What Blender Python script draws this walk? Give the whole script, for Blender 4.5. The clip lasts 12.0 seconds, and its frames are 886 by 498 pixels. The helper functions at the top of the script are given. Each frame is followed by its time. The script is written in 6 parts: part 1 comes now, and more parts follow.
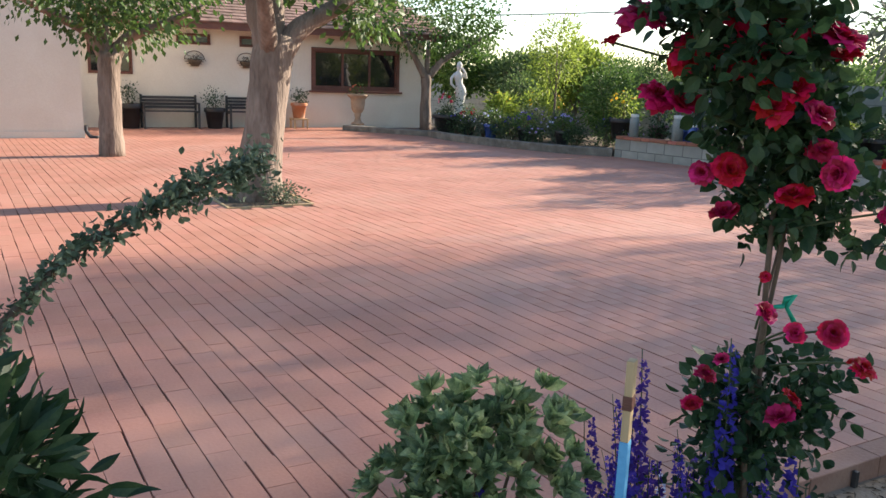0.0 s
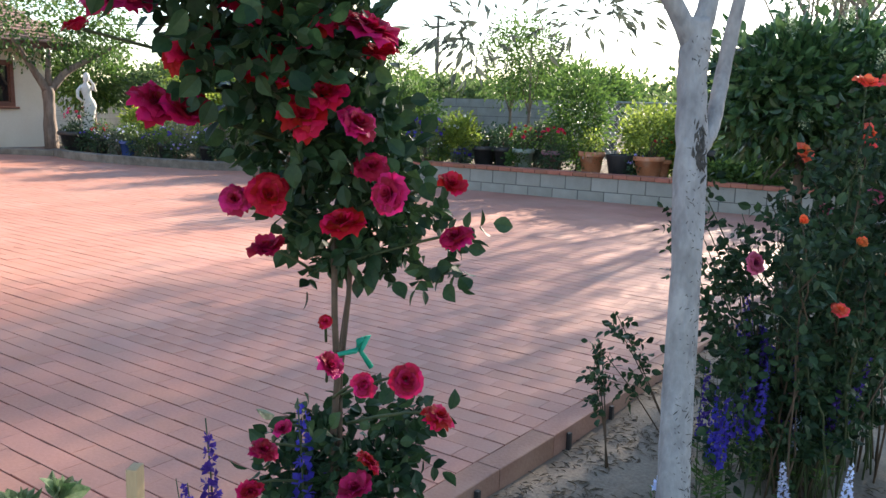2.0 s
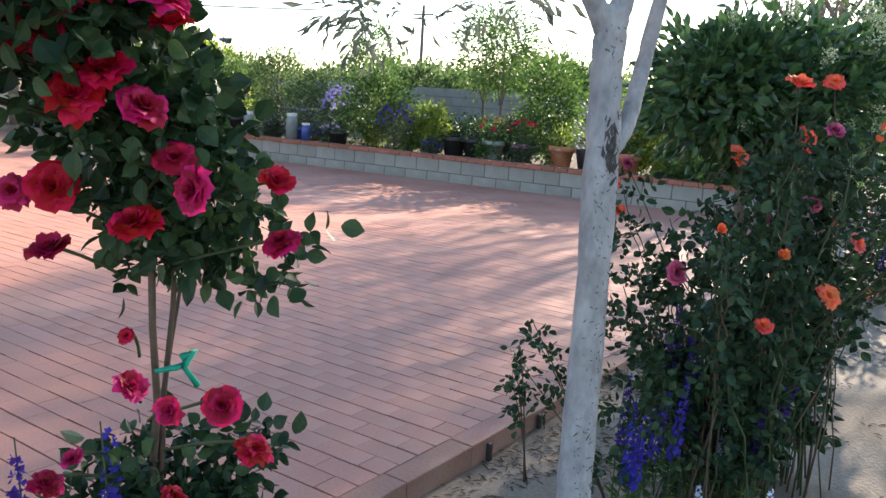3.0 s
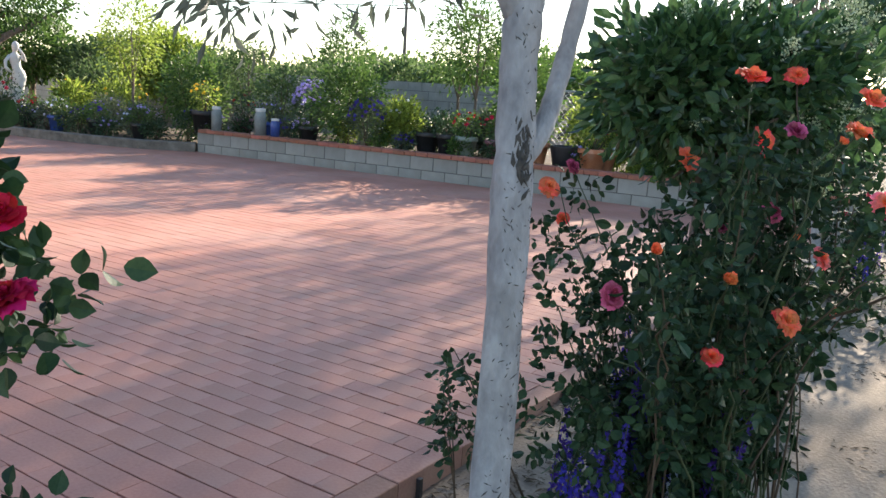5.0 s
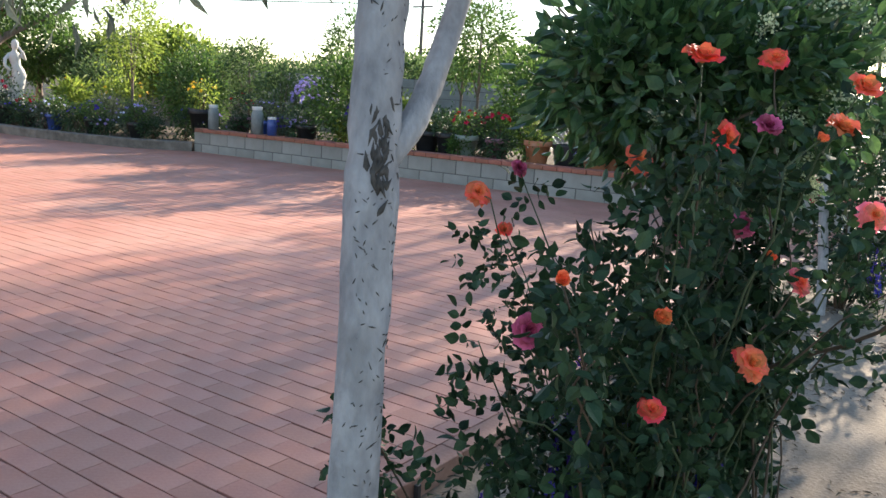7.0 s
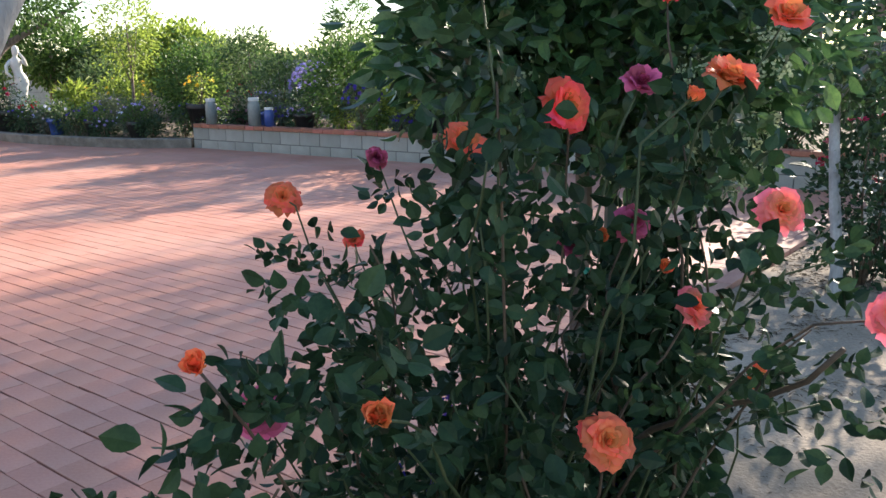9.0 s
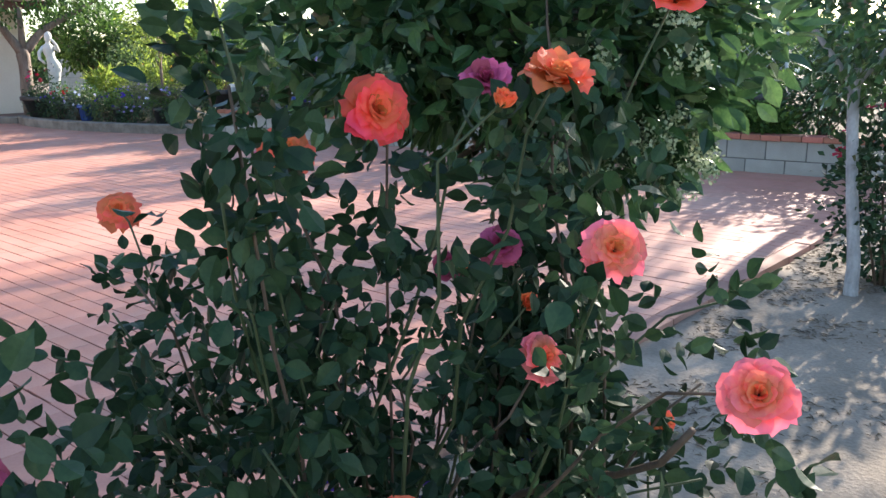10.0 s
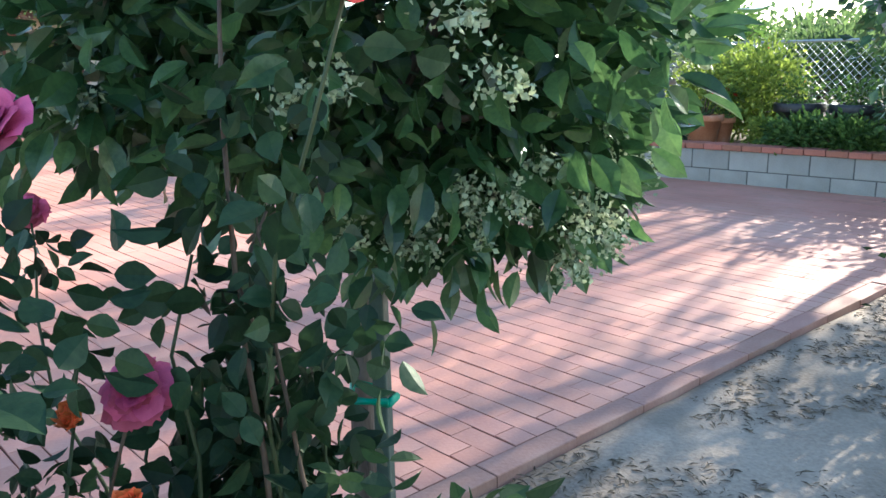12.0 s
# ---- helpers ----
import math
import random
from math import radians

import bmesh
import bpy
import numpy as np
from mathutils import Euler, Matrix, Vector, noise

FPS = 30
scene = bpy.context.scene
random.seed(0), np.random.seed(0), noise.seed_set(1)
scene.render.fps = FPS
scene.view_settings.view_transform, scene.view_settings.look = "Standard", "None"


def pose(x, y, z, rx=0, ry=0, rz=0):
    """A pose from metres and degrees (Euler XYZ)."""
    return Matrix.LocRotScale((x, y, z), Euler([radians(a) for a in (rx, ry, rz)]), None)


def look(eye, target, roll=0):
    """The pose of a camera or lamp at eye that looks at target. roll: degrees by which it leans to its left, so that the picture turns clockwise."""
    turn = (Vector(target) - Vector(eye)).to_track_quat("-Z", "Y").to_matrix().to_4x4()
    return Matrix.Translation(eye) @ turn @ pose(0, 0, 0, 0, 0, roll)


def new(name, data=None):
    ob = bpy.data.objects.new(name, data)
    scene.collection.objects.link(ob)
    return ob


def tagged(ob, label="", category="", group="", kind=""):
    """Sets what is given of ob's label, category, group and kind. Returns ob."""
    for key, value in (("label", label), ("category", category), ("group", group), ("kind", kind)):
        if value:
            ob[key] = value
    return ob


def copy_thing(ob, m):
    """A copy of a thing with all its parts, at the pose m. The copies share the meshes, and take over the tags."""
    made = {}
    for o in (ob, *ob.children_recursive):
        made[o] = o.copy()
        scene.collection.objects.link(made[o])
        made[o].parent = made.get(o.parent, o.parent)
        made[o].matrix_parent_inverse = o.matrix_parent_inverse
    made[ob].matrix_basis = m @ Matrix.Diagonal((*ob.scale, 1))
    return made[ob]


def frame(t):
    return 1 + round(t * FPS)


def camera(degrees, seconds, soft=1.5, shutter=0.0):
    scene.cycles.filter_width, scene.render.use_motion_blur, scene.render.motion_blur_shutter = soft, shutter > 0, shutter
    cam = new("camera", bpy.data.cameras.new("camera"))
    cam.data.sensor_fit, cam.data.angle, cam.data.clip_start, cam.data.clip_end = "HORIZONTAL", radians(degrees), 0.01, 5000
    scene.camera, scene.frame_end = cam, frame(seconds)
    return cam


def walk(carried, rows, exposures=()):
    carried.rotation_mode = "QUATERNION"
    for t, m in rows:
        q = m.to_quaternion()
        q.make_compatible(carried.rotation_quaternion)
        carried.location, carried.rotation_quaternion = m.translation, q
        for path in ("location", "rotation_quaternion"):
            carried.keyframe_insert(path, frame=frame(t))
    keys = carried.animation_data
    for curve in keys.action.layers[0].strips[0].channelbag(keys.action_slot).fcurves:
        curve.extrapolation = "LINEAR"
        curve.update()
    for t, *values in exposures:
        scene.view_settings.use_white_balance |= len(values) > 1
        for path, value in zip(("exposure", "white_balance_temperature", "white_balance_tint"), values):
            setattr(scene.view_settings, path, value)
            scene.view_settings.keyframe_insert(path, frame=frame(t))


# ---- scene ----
cam = camera(58.1, 12.0)
PATH = [
    (0, (1.124, 1.192, 1.326), (2.079, 2.901, 0.914), 1.8),
    (0.5, (1.258, 1.2, 1.335), (2.376, 2.812, 0.945), 2.2),
    (1, (1.397, 1.2, 1.327), (2.701, 2.666, 0.94), 1.4),
    (1.5, (1.497, 1.281, 1.334), (2.972, 2.579, 0.96), 1.4),
    (2, (1.585, 1.327, 1.318), (3.156, 2.513, 0.964), 1.7),
    (2.5, (1.724, 1.302, 1.318), (3.322, 2.448, 0.95), 2.5),
    (3, (1.887, 1.25, 1.325), (3.483, 2.394, 0.948), 3.7),
    (3.2, (1.932, 1.26, 1.346), (3.525, 2.396, 0.931), 4.1),
    (4.8, (2.227, 1.285, 1.344), (3.844, 2.392, 0.942), 2.6),
    (5, (2.288, 1.264, 1.345), (3.902, 2.38, 0.956), 3.6),
    (5.5, (2.382, 1.196, 1.344), (3.965, 2.354, 0.954), 4.7),
    (6, (2.517, 1.217, 1.33), (4.084, 2.392, 0.927), 4.2),
    (6.5, (2.64, 1.251, 1.346), (4.218, 2.416, 0.952), 3.7),
    (6.7, (2.695, 1.259, 1.338), (4.279, 2.414, 0.943), 3.6),
    (8.3, (3.301, 1.223, 1.328), (4.837, 2.439, 0.925), 0.9),
    (8.5, (3.343, 1.227, 1.363), (4.884, 2.416, 0.903), -0.9),
    (9, (3.561, 1.192, 1.32), (5.073, 2.423, 0.873), -0.5),
    (9.5, (3.761, 1.107, 1.344), (5.204, 2.405, 0.861), -0.1),
    (10, (3.961, 1.093, 1.332), (5.393, 2.402, 0.846), -0.9),
    (10.5, (4.166, 1.114, 1.343), (5.592, 2.435, 0.873), -0.9),
    (11, (4.345, 1.114, 1.332), (5.73, 2.485, 0.88), -0.8),
    (11.5, (4.518, 1.078, 1.352), (5.834, 2.515, 0.902), 0.1),
    (12, (4.667, 1.113, 1.335), (5.935, 2.589, 0.87), -1.1),
]
walk(cam, [(t, look(eye, target, roll)) for t, eye, target, roll in PATH], [(0, 1.6, 6500, 10), (2.5, 2.02, 6400, 11), (5.5, 1.83, 6450, 10), (8.5, 1.85, 6450, 10), (9.5, 2.05, 6150, 11), (11, 2.28, 6050, 10), (12, 2.42, 5800, 6)])


# ---- light ----
SUN_AZ, SUN_EL = 3.0, 21.0
world = bpy.data.worlds.new("sky")
scene.world = world
world.use_nodes = True
wn = world.node_tree.nodes
sky = wn.new("ShaderNodeTexSky")
sky.sky_type = 'NISHITA'
sky.sun_disc = False
sky.sun_elevation = radians(SUN_EL)
sky.sun_rotation = radians(90 - SUN_AZ)
sky.dust_density = 0.4
wn["Background"].inputs[1].default_value = 0.10
world.node_tree.links.new(sky.outputs[0], wn["Background"].inputs[0])
sun_data = bpy.data.lights.new("sun", 'SUN')
sun_data.energy, sun_data.angle, sun_data.color = 5.0, radians(0.6), (1.0, 0.87, 0.70)
sun = new("sun", sun_data)
sun_dir = Vector((math.cos(radians(SUN_AZ)) * math.cos(radians(SUN_EL)), math.sin(radians(SUN_AZ)) * math.cos(radians(SUN_EL)), math.sin(radians(SUN_EL))))
sun.matrix_world = look(tuple(sun_dir * 40), (0, 0, 0))


# ---- materials ----
def mat(name, c1, c2, scale=8.0, rough=0.7, bump=0.2, fine=60.0, metal=0.0, island=0.0, objrand=0.0, trans=0.0, spec=0.4, stain_shade=None, stain_shade_scale=1.0, stretch=(1, 1, 1), bump_scale=None, edge=None):
    """Two noises mix c1 and c2; edge is the colour away from the heart of a bloom; island / objrand vary the value piece by piece; trans lets light through (leaves, petals)."""
    m = bpy.data.materials.new(name)
    m.use_nodes = True
    nt = m.node_tree
    n, l = nt.nodes, nt.links
    p = n["Principled BSDF"]
    p.inputs["Roughness"].default_value = rough
    p.inputs["Metallic"].default_value = metal
    p.inputs["Specular IOR Level"].default_value = spec
    tc = n.new("ShaderNodeTexCoord")
    mp = n.new("ShaderNodeMapping")
    mp.inputs["Scale"].default_value = stretch
    l.new(tc.outputs["Object"], mp.inputs[0])
    a, b = n.new("ShaderNodeTexNoise"), n.new("ShaderNodeTexNoise")
    a.inputs["Scale"].default_value, b.inputs["Scale"].default_value = scale, fine
    a.inputs["Detail"].default_value = 5
    b.inputs["Detail"].default_value = 3
    l.new(mp.outputs[0], a.inputs[0])
    l.new(mp.outputs[0], b.inputs[0])
    s1 = n.new("ShaderNodeMath")
    s1.operation = 'MULTIPLY_ADD'
    l.new(b.outputs[0], s1.inputs[0])
    s1.inputs[1].default_value = 0.5
    l.new(a.outputs[0], s1.inputs[2])
    ramp = n.new("ShaderNodeMapRange")
    ramp.inputs[1].default_value, ramp.inputs[2].default_value = 0.5, 1.0
    l.new(s1.outputs[0], ramp.inputs[0])
    mix = n.new("ShaderNodeMix")
    mix.data_type = 'RGBA'
    mix.inputs[6].default_value, mix.inputs[7].default_value = (*c1, 1), (*c2, 1)
    l.new(ramp.outputs[0], mix.inputs[0])
    col = mix.outputs[2]
    if edge:
        ln = n.new("ShaderNodeVectorMath")
        ln.operation = 'LENGTH'
        l.new(tc.outputs["Object"], ln.inputs[0])
        er = n.new("ShaderNodeMapRange")
        er.inputs[1].default_value, er.inputs[2].default_value = 0.40, 1.0
        l.new(ln.outputs["Value"], er.inputs[0])
        em = n.new("ShaderNodeMix")
        em.data_type = 'RGBA'
        l.new(er.outputs[0], em.inputs[0])
        l.new(col, em.inputs[6])
        em.inputs[7].default_value = (*edge, 1)
        col = em.outputs[2]
    # patches of a second colour: stains, and on the whitewash painted shadow mottling
    if stain_shade:
        st = n.new("ShaderNodeTexNoise")
        st.inputs["Scale"].default_value, st.inputs["Detail"].default_value = stain_shade_scale, 4
        l.new(tc.outputs["Object"], st.inputs[0])
        sr = n.new("ShaderNodeMapRange")
        sr.inputs[1].default_value, sr.inputs[2].default_value, sr.inputs[4].default_value = 0.5, 0.72, 0.75
        l.new(st.outputs[0], sr.inputs[0])
        mx = n.new("ShaderNodeMix")
        mx.data_type = 'RGBA'
        l.new(sr.outputs[0], mx.inputs[0])
        l.new(col, mx.inputs[6])
        mx.inputs[7].default_value = (*stain_shade, 1)
        col = mx.outputs[2]
    for amount, node, sock in ((island, "ShaderNodeNewGeometry", "Random Per Island"), (objrand, "ShaderNodeObjectInfo", "Random")):
        if amount:
            g = n.new(node)
            hv = n.new("ShaderNodeHueSaturation")
            vr = n.new("ShaderNodeMapRange")
            vr.inputs[3].default_value, vr.inputs[4].default_value = 1 - amount, 1 + amount
            l.new(g.outputs[sock], vr.inputs[0])
            l.new(vr.outputs[0], hv.inputs["Value"])
            hr = n.new("ShaderNodeMapRange")
            hr.inputs[3].default_value, hr.inputs[4].default_value = 0.5 + 0.04 * amount, 0.5 - 0.04 * amount
            l.new(g.outputs[sock], hr.inputs[0])
            l.new(hr.outputs[0], hv.inputs["Hue"])
            l.new(col, hv.inputs["Color"])
            col = hv.outputs[0]
    l.new(col, p.inputs["Base Color"])
    if bump:
        bp = n.new("ShaderNodeBump")
        bp.inputs["Strength"].default_value = bump
        bp.inputs["Distance"].default_value = bump_scale or 0.01
        l.new(s1.outputs[0], bp.inputs["Height"])
        l.new(bp.outputs[0], p.inputs["Normal"])
    if trans:
        t = n.new("ShaderNodeBsdfTranslucent")
        l.new(col, t.inputs[0])
        ms = n.new("ShaderNodeMixShader")
        ms.inputs[0].default_value = trans
        l.new(p.outputs[0], ms.inputs[1])
        l.new(t.outputs[0], ms.inputs[2])
        l.new(ms.outputs[0], n["Material Output"].inputs[0])
    return m


def leafmat(name, c1, c2, trans=0.35, rough=0.5, island=0.35, spec=0.4):
    return mat(name, c1, c2, 30, rough, 0.1, 200, island=island, trans=trans, spec=spec)


M_PAVER = mat("paver", (0.36, 0.152, 0.104), (0.475, 0.225, 0.162), 1.1, 0.62, 0.5, 70, island=0.06, stain_shade=(0.45, 0.25, 0.19), stain_shade_scale=0.8, bump_scale=0.004)
M_PAVER1 = mat("paver_near", (0.36, 0.152, 0.104), (0.475, 0.225, 0.162), 1.1, 0.62, 0.5, 70, objrand=0.06, stain_shade=(0.45, 0.25, 0.19), stain_shade_scale=0.8, bump_scale=0.004)
M_JOINT = mat("joint_sand", (0.09, 0.055, 0.044), (0.16, 0.10, 0.08), 6, 0.95, 0.4, 120)
M_BORDER = mat("border_brick", (0.27, 0.138, 0.104), (0.39, 0.21, 0.16), 3, 0.8, 0.4, 60, objrand=0.10, stain_shade=(0.42, 0.27, 0.21), stain_shade_scale=2)
M_DIRT = mat("dirt", (0.18, 0.138, 0.10), (0.37, 0.30, 0.23), 1.6, 0.95, 0.55, 60, stain_shade=(0.17, 0.14, 0.105), stain_shade_scale=2.3, bump_scale=0.02)
M_SOIL = mat("bed_soil", (0.06, 0.045, 0.03), (0.14, 0.10, 0.07), 5, 0.95, 0.9, 50, bump_scale=0.03)
M_BLOCK = mat("concrete_block", (0.22, 0.21, 0.19), (0.32, 0.31, 0.28), 4, 0.9, 0.5, 90, objrand=0.10, stain_shade=(0.25, 0.24, 0.22), stain_shade_scale=1.5)
M_KERB = mat("kerb_stone", (0.10, 0.085, 0.07), (0.20, 0.175, 0.15), 6, 0.9, 0.6, 50, stain_shade=(0.26, 0.23, 0.20), stain_shade_scale=3)
M_MORTAR = mat("mortar", (0.07, 0.068, 0.065), (0.12, 0.115, 0.11), 8, 0.95, 0.5, 80)
M_CAP = mat("cap_brick", (0.26, 0.09, 0.06), (0.40, 0.16, 0.11), 6, 0.8, 0.4, 70, objrand=0.2)
M_STUCCO = mat("stucco", (0.60, 0.54, 0.455), (0.72, 0.67, 0.58), 0.8, 0.9, 0.5, 45, stain_shade=(0.62, 0.55, 0.46), stain_shade_scale=0.45, bump_scale=0.01)
M_ROOF = mat("roof_shingle", (0.16, 0.09, 0.07), (0.30, 0.19, 0.15), 3, 0.9, 0.5, 40, island=0.25)
M_BROWN = mat("brown_wood", (0.09, 0.035, 0.025), (0.17, 0.07, 0.05), 5, 0.6, 0.3, 60, stretch=(1, 1, 4))
M_BENCH = mat("bench_paint", (0.02, 0.02, 0.022), (0.05, 0.045, 0.045), 8, 0.5, 0.2, 60)
M_BARK = mat("tree_bark", (0.10, 0.072, 0.057), (0.25, 0.195, 0.16), 9, 0.9, 1.0, 40, stretch=(1, 1, 0.22), bump_scale=0.03)
# the darker grey patches paint the trunk's mottled shadow into its colour
M_WHITE = mat("whitewash", (0.20, 0.195, 0.20), (0.40, 0.39, 0.39), 16, 0.85, 1.0, 70, stain_shade=(0.25, 0.24, 0.235), stain_shade_scale=11, stretch=(1, 1, 0.5), bump_scale=0.009)
M_MARK = mat("bark_mark", (0.03, 0.028, 0.025), (0.10, 0.09, 0.08), 40, 0.9, 0.5, 100)
M_CANE = mat("rose_cane", (0.055, 0.038, 0.026), (0.12, 0.078, 0.05), 20, 0.7, 0.4, 90)
M_GREENSTEM = mat("green_stem", (0.03, 0.05, 0.018), (0.07, 0.085, 0.035), 20, 0.6, 0.2, 90)
M_STAKE = mat("stake_wood", (0.38, 0.26, 0.14), (0.52, 0.38, 0.22), 12, 0.8, 0.5, 70, stretch=(1, 1, 0.2))
M_BLUE = mat("blue_paint", (0.08, 0.30, 0.55), (0.14, 0.40, 0.66), 9, 0.7, 0.3, 70)
M_TIE = mat("green_tie", (0.0, 0.26, 0.16), (0.02, 0.36, 0.23), 20, 0.5, 0.2, 80)
M_POST = mat("green_post", (0.035, 0.06, 0.048), (0.07, 0.10, 0.08), 9, 0.5, 0.3, 70)
M_ROSELEAF = leafmat("rose_leaf", (0.013, 0.036, 0.017), (0.037, 0.072, 0.029), 0.2, 0.5, 0.5, 0.22)
M_REDLEAF = leafmat("rose_leaf_dark", (0.014, 0.040, 0.017), (0.036, 0.074, 0.028), 0.22, 0.48, 0.5, 0.28)
M_PRIVET = leafmat("privet_leaf", (0.028, 0.075, 0.028), (0.085, 0.165, 0.055), 0.38, 0.28, 0.6, 0.6)
M_OLIVE = leafmat("olive_leaf", (0.10, 0.115, 0.08), (0.19, 0.205, 0.15), 0.4, 0.5)
M_MULB = leafmat("shade_tree_leaf", (0.035, 0.08, 0.016), (0.09, 0.16, 0.04), 0.42, 0.5)
M_GREEN = leafmat("shrub_leaf", (0.04, 0.09, 0.018), (0.11, 0.19, 0.045), 0.42, 0.5)
M_LIME = leafmat("lime_leaf", (0.13, 0.20, 0.03), (0.30, 0.37, 0.07), 0.55, 0.5)
M_DARKLEAF = leafmat("dark_leaf", (0.02, 0.05, 0.02), (0.05, 0.09, 0.035), 0.25, 0.5)
M_GREY = leafmat("grey_leaf", (0.05, 0.075, 0.045), (0.12, 0.15, 0.10), 0.3, 0.6)
M_SPRIG = leafmat("bough_leaf", (0.05, 0.08, 0.045), (0.13, 0.17, 0.11), 0.25, 0.6)
M_PITTO = leafmat("pittosporum_leaf", (0.07, 0.14, 0.045), (0.36, 0.43, 0.22), 0.35, 0.38, 0.55)
M_FAR = leafmat("far_leaf", (0.055, 0.10, 0.03), (0.125, 0.185, 0.07), 0.45, 0.7)
M_BUDS = mat("privet_flower", (0.30, 0.37, 0.20), (0.50, 0.55, 0.37), 20, 0.7, 0.1, 90, island=0.25, trans=0.25)


def petal(name, c1, c2, trans=0.4, edge=None):
    return mat(name, c1, c2, 5, 0.55, 0.25, 30, objrand=0.34, trans=trans, spec=0.25, edge=edge)


M_RED = petal("red_petal", (0.32, 0.002, 0.012), (0.54, 0.008, 0.026), 0.28, (0.54, 0.005, 0.034))
M_CRIMSON = petal("crimson_petal", (0.26, 0.003, 0.022), (0.42, 0.008, 0.042), 0.28, (0.46, 0.007, 0.07))
M_MAGENTA = petal("magenta_petal", (0.36, 0.006, 0.045), (0.54, 0.02, 0.09), 0.28, (0.54, 0.016, 0.12))
M_ORANGE = petal("orange_petal", (0.92, 0.20, 0.06), (0.98, 0.36, 0.13), 0.32, (0.93, 0.17, 0.10))
M_CORAL = petal("coral_petal", (0.90, 0.16, 0.06), (0.96, 0.28, 0.10), 0.32, (0.86, 0.075, 0.075))
M_SALMON = petal("salmon_petal", (0.92, 0.15, 0.06), (1.0, 0.36, 0.14), 0.3, (0.95, 0.21, 0.24))
M_PURPLE = petal("faded_petal", (0.30, 0.02, 0.08), (0.52, 0.08, 0.16), 0.28, (0.60, 0.12, 0.22))
M_VIOLET = petal("larkspur_petal", (0.05, 0.028, 0.29), (0.11, 0.065, 0.44))
M_PALE = petal("pale_petal", (0.50, 0.55, 0.80), (0.74, 0.76, 0.90))
M_YELLOW = petal("yellow_petal", (0.75, 0.42, 0.02), (0.85, 0.60, 0.06))
M_LAV = petal("lavender_petal", (0.28, 0.22, 0.55), (0.45, 0.38, 0.70))
M_WPETAL = petal("white_petal", (0.70, 0.72, 0.66), (0.82, 0.83, 0.78))
M_TERRA = mat("terracotta", (0.36, 0.13, 0.06), (0.50, 0.22, 0.12), 5, 0.85, 0.3, 60, stain_shade=(0.45, 0.33, 0.26), stain_shade_scale=5)
M_BLACKPOT = mat("black_plastic", (0.012, 0.012, 0.014), (0.03, 0.03, 0.032), 6, 0.45, 0.1, 60)
M_GREYPOT = mat("grey_ceramic", (0.16, 0.20, 0.17), (0.26, 0.30, 0.26), 6, 0.5, 0.2, 60)
M_PURPOT = mat("plum_ceramic", (0.16, 0.07, 0.10), (0.26, 0.13, 0.17), 6, 0.4, 0.2, 60)
M_STONE = mat("cast_stone", (0.27, 0.19, 0.13), (0.40, 0.30, 0.21), 7, 0.9, 0.5, 60)
M_PLASTER = mat("white_plaster", (0.50, 0.48, 0.44), (0.66, 0.64, 0.60), 7, 0.8, 0.3, 60)
M_STEEL = mat("galvanised_steel", (0.35, 0.36, 0.36), (0.50, 0.51, 0.51), 9, 0.45, 0.1, 60, metal=0.6)
M_POLEWOOD = mat("pole_wood", (0.10, 0.08, 0.07), (0.17, 0.14, 0.12), 4, 0.9, 0.4, 40)
M_JAR = mat("clear_jar_plastic", (0.26, 0.30, 0.30), (0.40, 0.44, 0.44), 5, 0.25, 0.1, 50, trans=0.4)
M_BLUEJAR = mat("blue_glaze", (0.03, 0.06, 0.22), (0.06, 0.10, 0.32), 5, 0.25, 0.1, 50)
M_STRAW = mat("dry_litter", (0.035, 0.025, 0.018), (0.24, 0.18, 0.12), 20, 0.9, 0.2, 80, island=0.3)
M_WIRE = mat("basket_wire", (0.05, 0.035, 0.03), (0.10, 0.06, 0.05), 9, 0.7, 0.2, 60)
M_GLASS = bpy.data.materials.new("window_glass")
M_GLASS.use_nodes = True
_p = M_GLASS.node_tree.nodes["Principled BSDF"]
_p.inputs["Base Color"].default_value = (0.012, 0.012, 0.014, 1)
_p.inputs["Roughness"].default_value = 0.04
_p.inputs["Specular IOR Level"].default_value = 0.8


# ---- mesh helpers ----
rng = np.random.default_rng(7)


def mesh(name, verts, faces, material, parent=None, label="", smooth=True):
    me = bpy.data.meshes.new(name)
    me.from_pydata([tuple(v) for v in verts], [], [tuple(f) for f in faces])
    me.materials.append(material)
    if smooth:
        me.shade_smooth()
    ob = new(name, me)
    if parent is not None:
        ob.parent = parent
    if label:
        ob["label"] = label
    return ob


def part(name, bm, material, parent=None, label="", smooth=False):
    me = bpy.data.meshes.new(name)
    bm.to_mesh(me)
    bm.free()
    me.materials.append(material)
    if smooth:
        me.shade_smooth()
    ob = new(name, me)
    if parent is not None:
        ob.parent = parent
    if label:
        ob["label"] = label
    return ob


def thing(name, label, category, group="", at=(0, 0, 0)):
    ob = new(name)
    ob.location = at
    return tagged(ob, label, category, group)


def box(x0, y0, z0, x1, y1, z1, bevel=0.0):
    bm = bmesh.new()
    bmesh.ops.create_cube(bm, size=1.0, matrix=Matrix.LocRotScale(((x0 + x1) / 2, (y0 + y1) / 2, (z0 + z1) / 2), None, (x1 - x0, y1 - y0, z1 - z0)))
    if bevel:
        bmesh.ops.bevel(bm, geom=bm.edges[:], offset=bevel, segments=2, profile=0.5, affect='EDGES')
    return bm


def merge(bms):
    out = bmesh.new()
    for b in bms:
        me = bpy.data.meshes.new("tmp")
        b.to_mesh(me)
        b.free()
        out.from_mesh(me)
        bpy.data.meshes.remove(me)
    return out


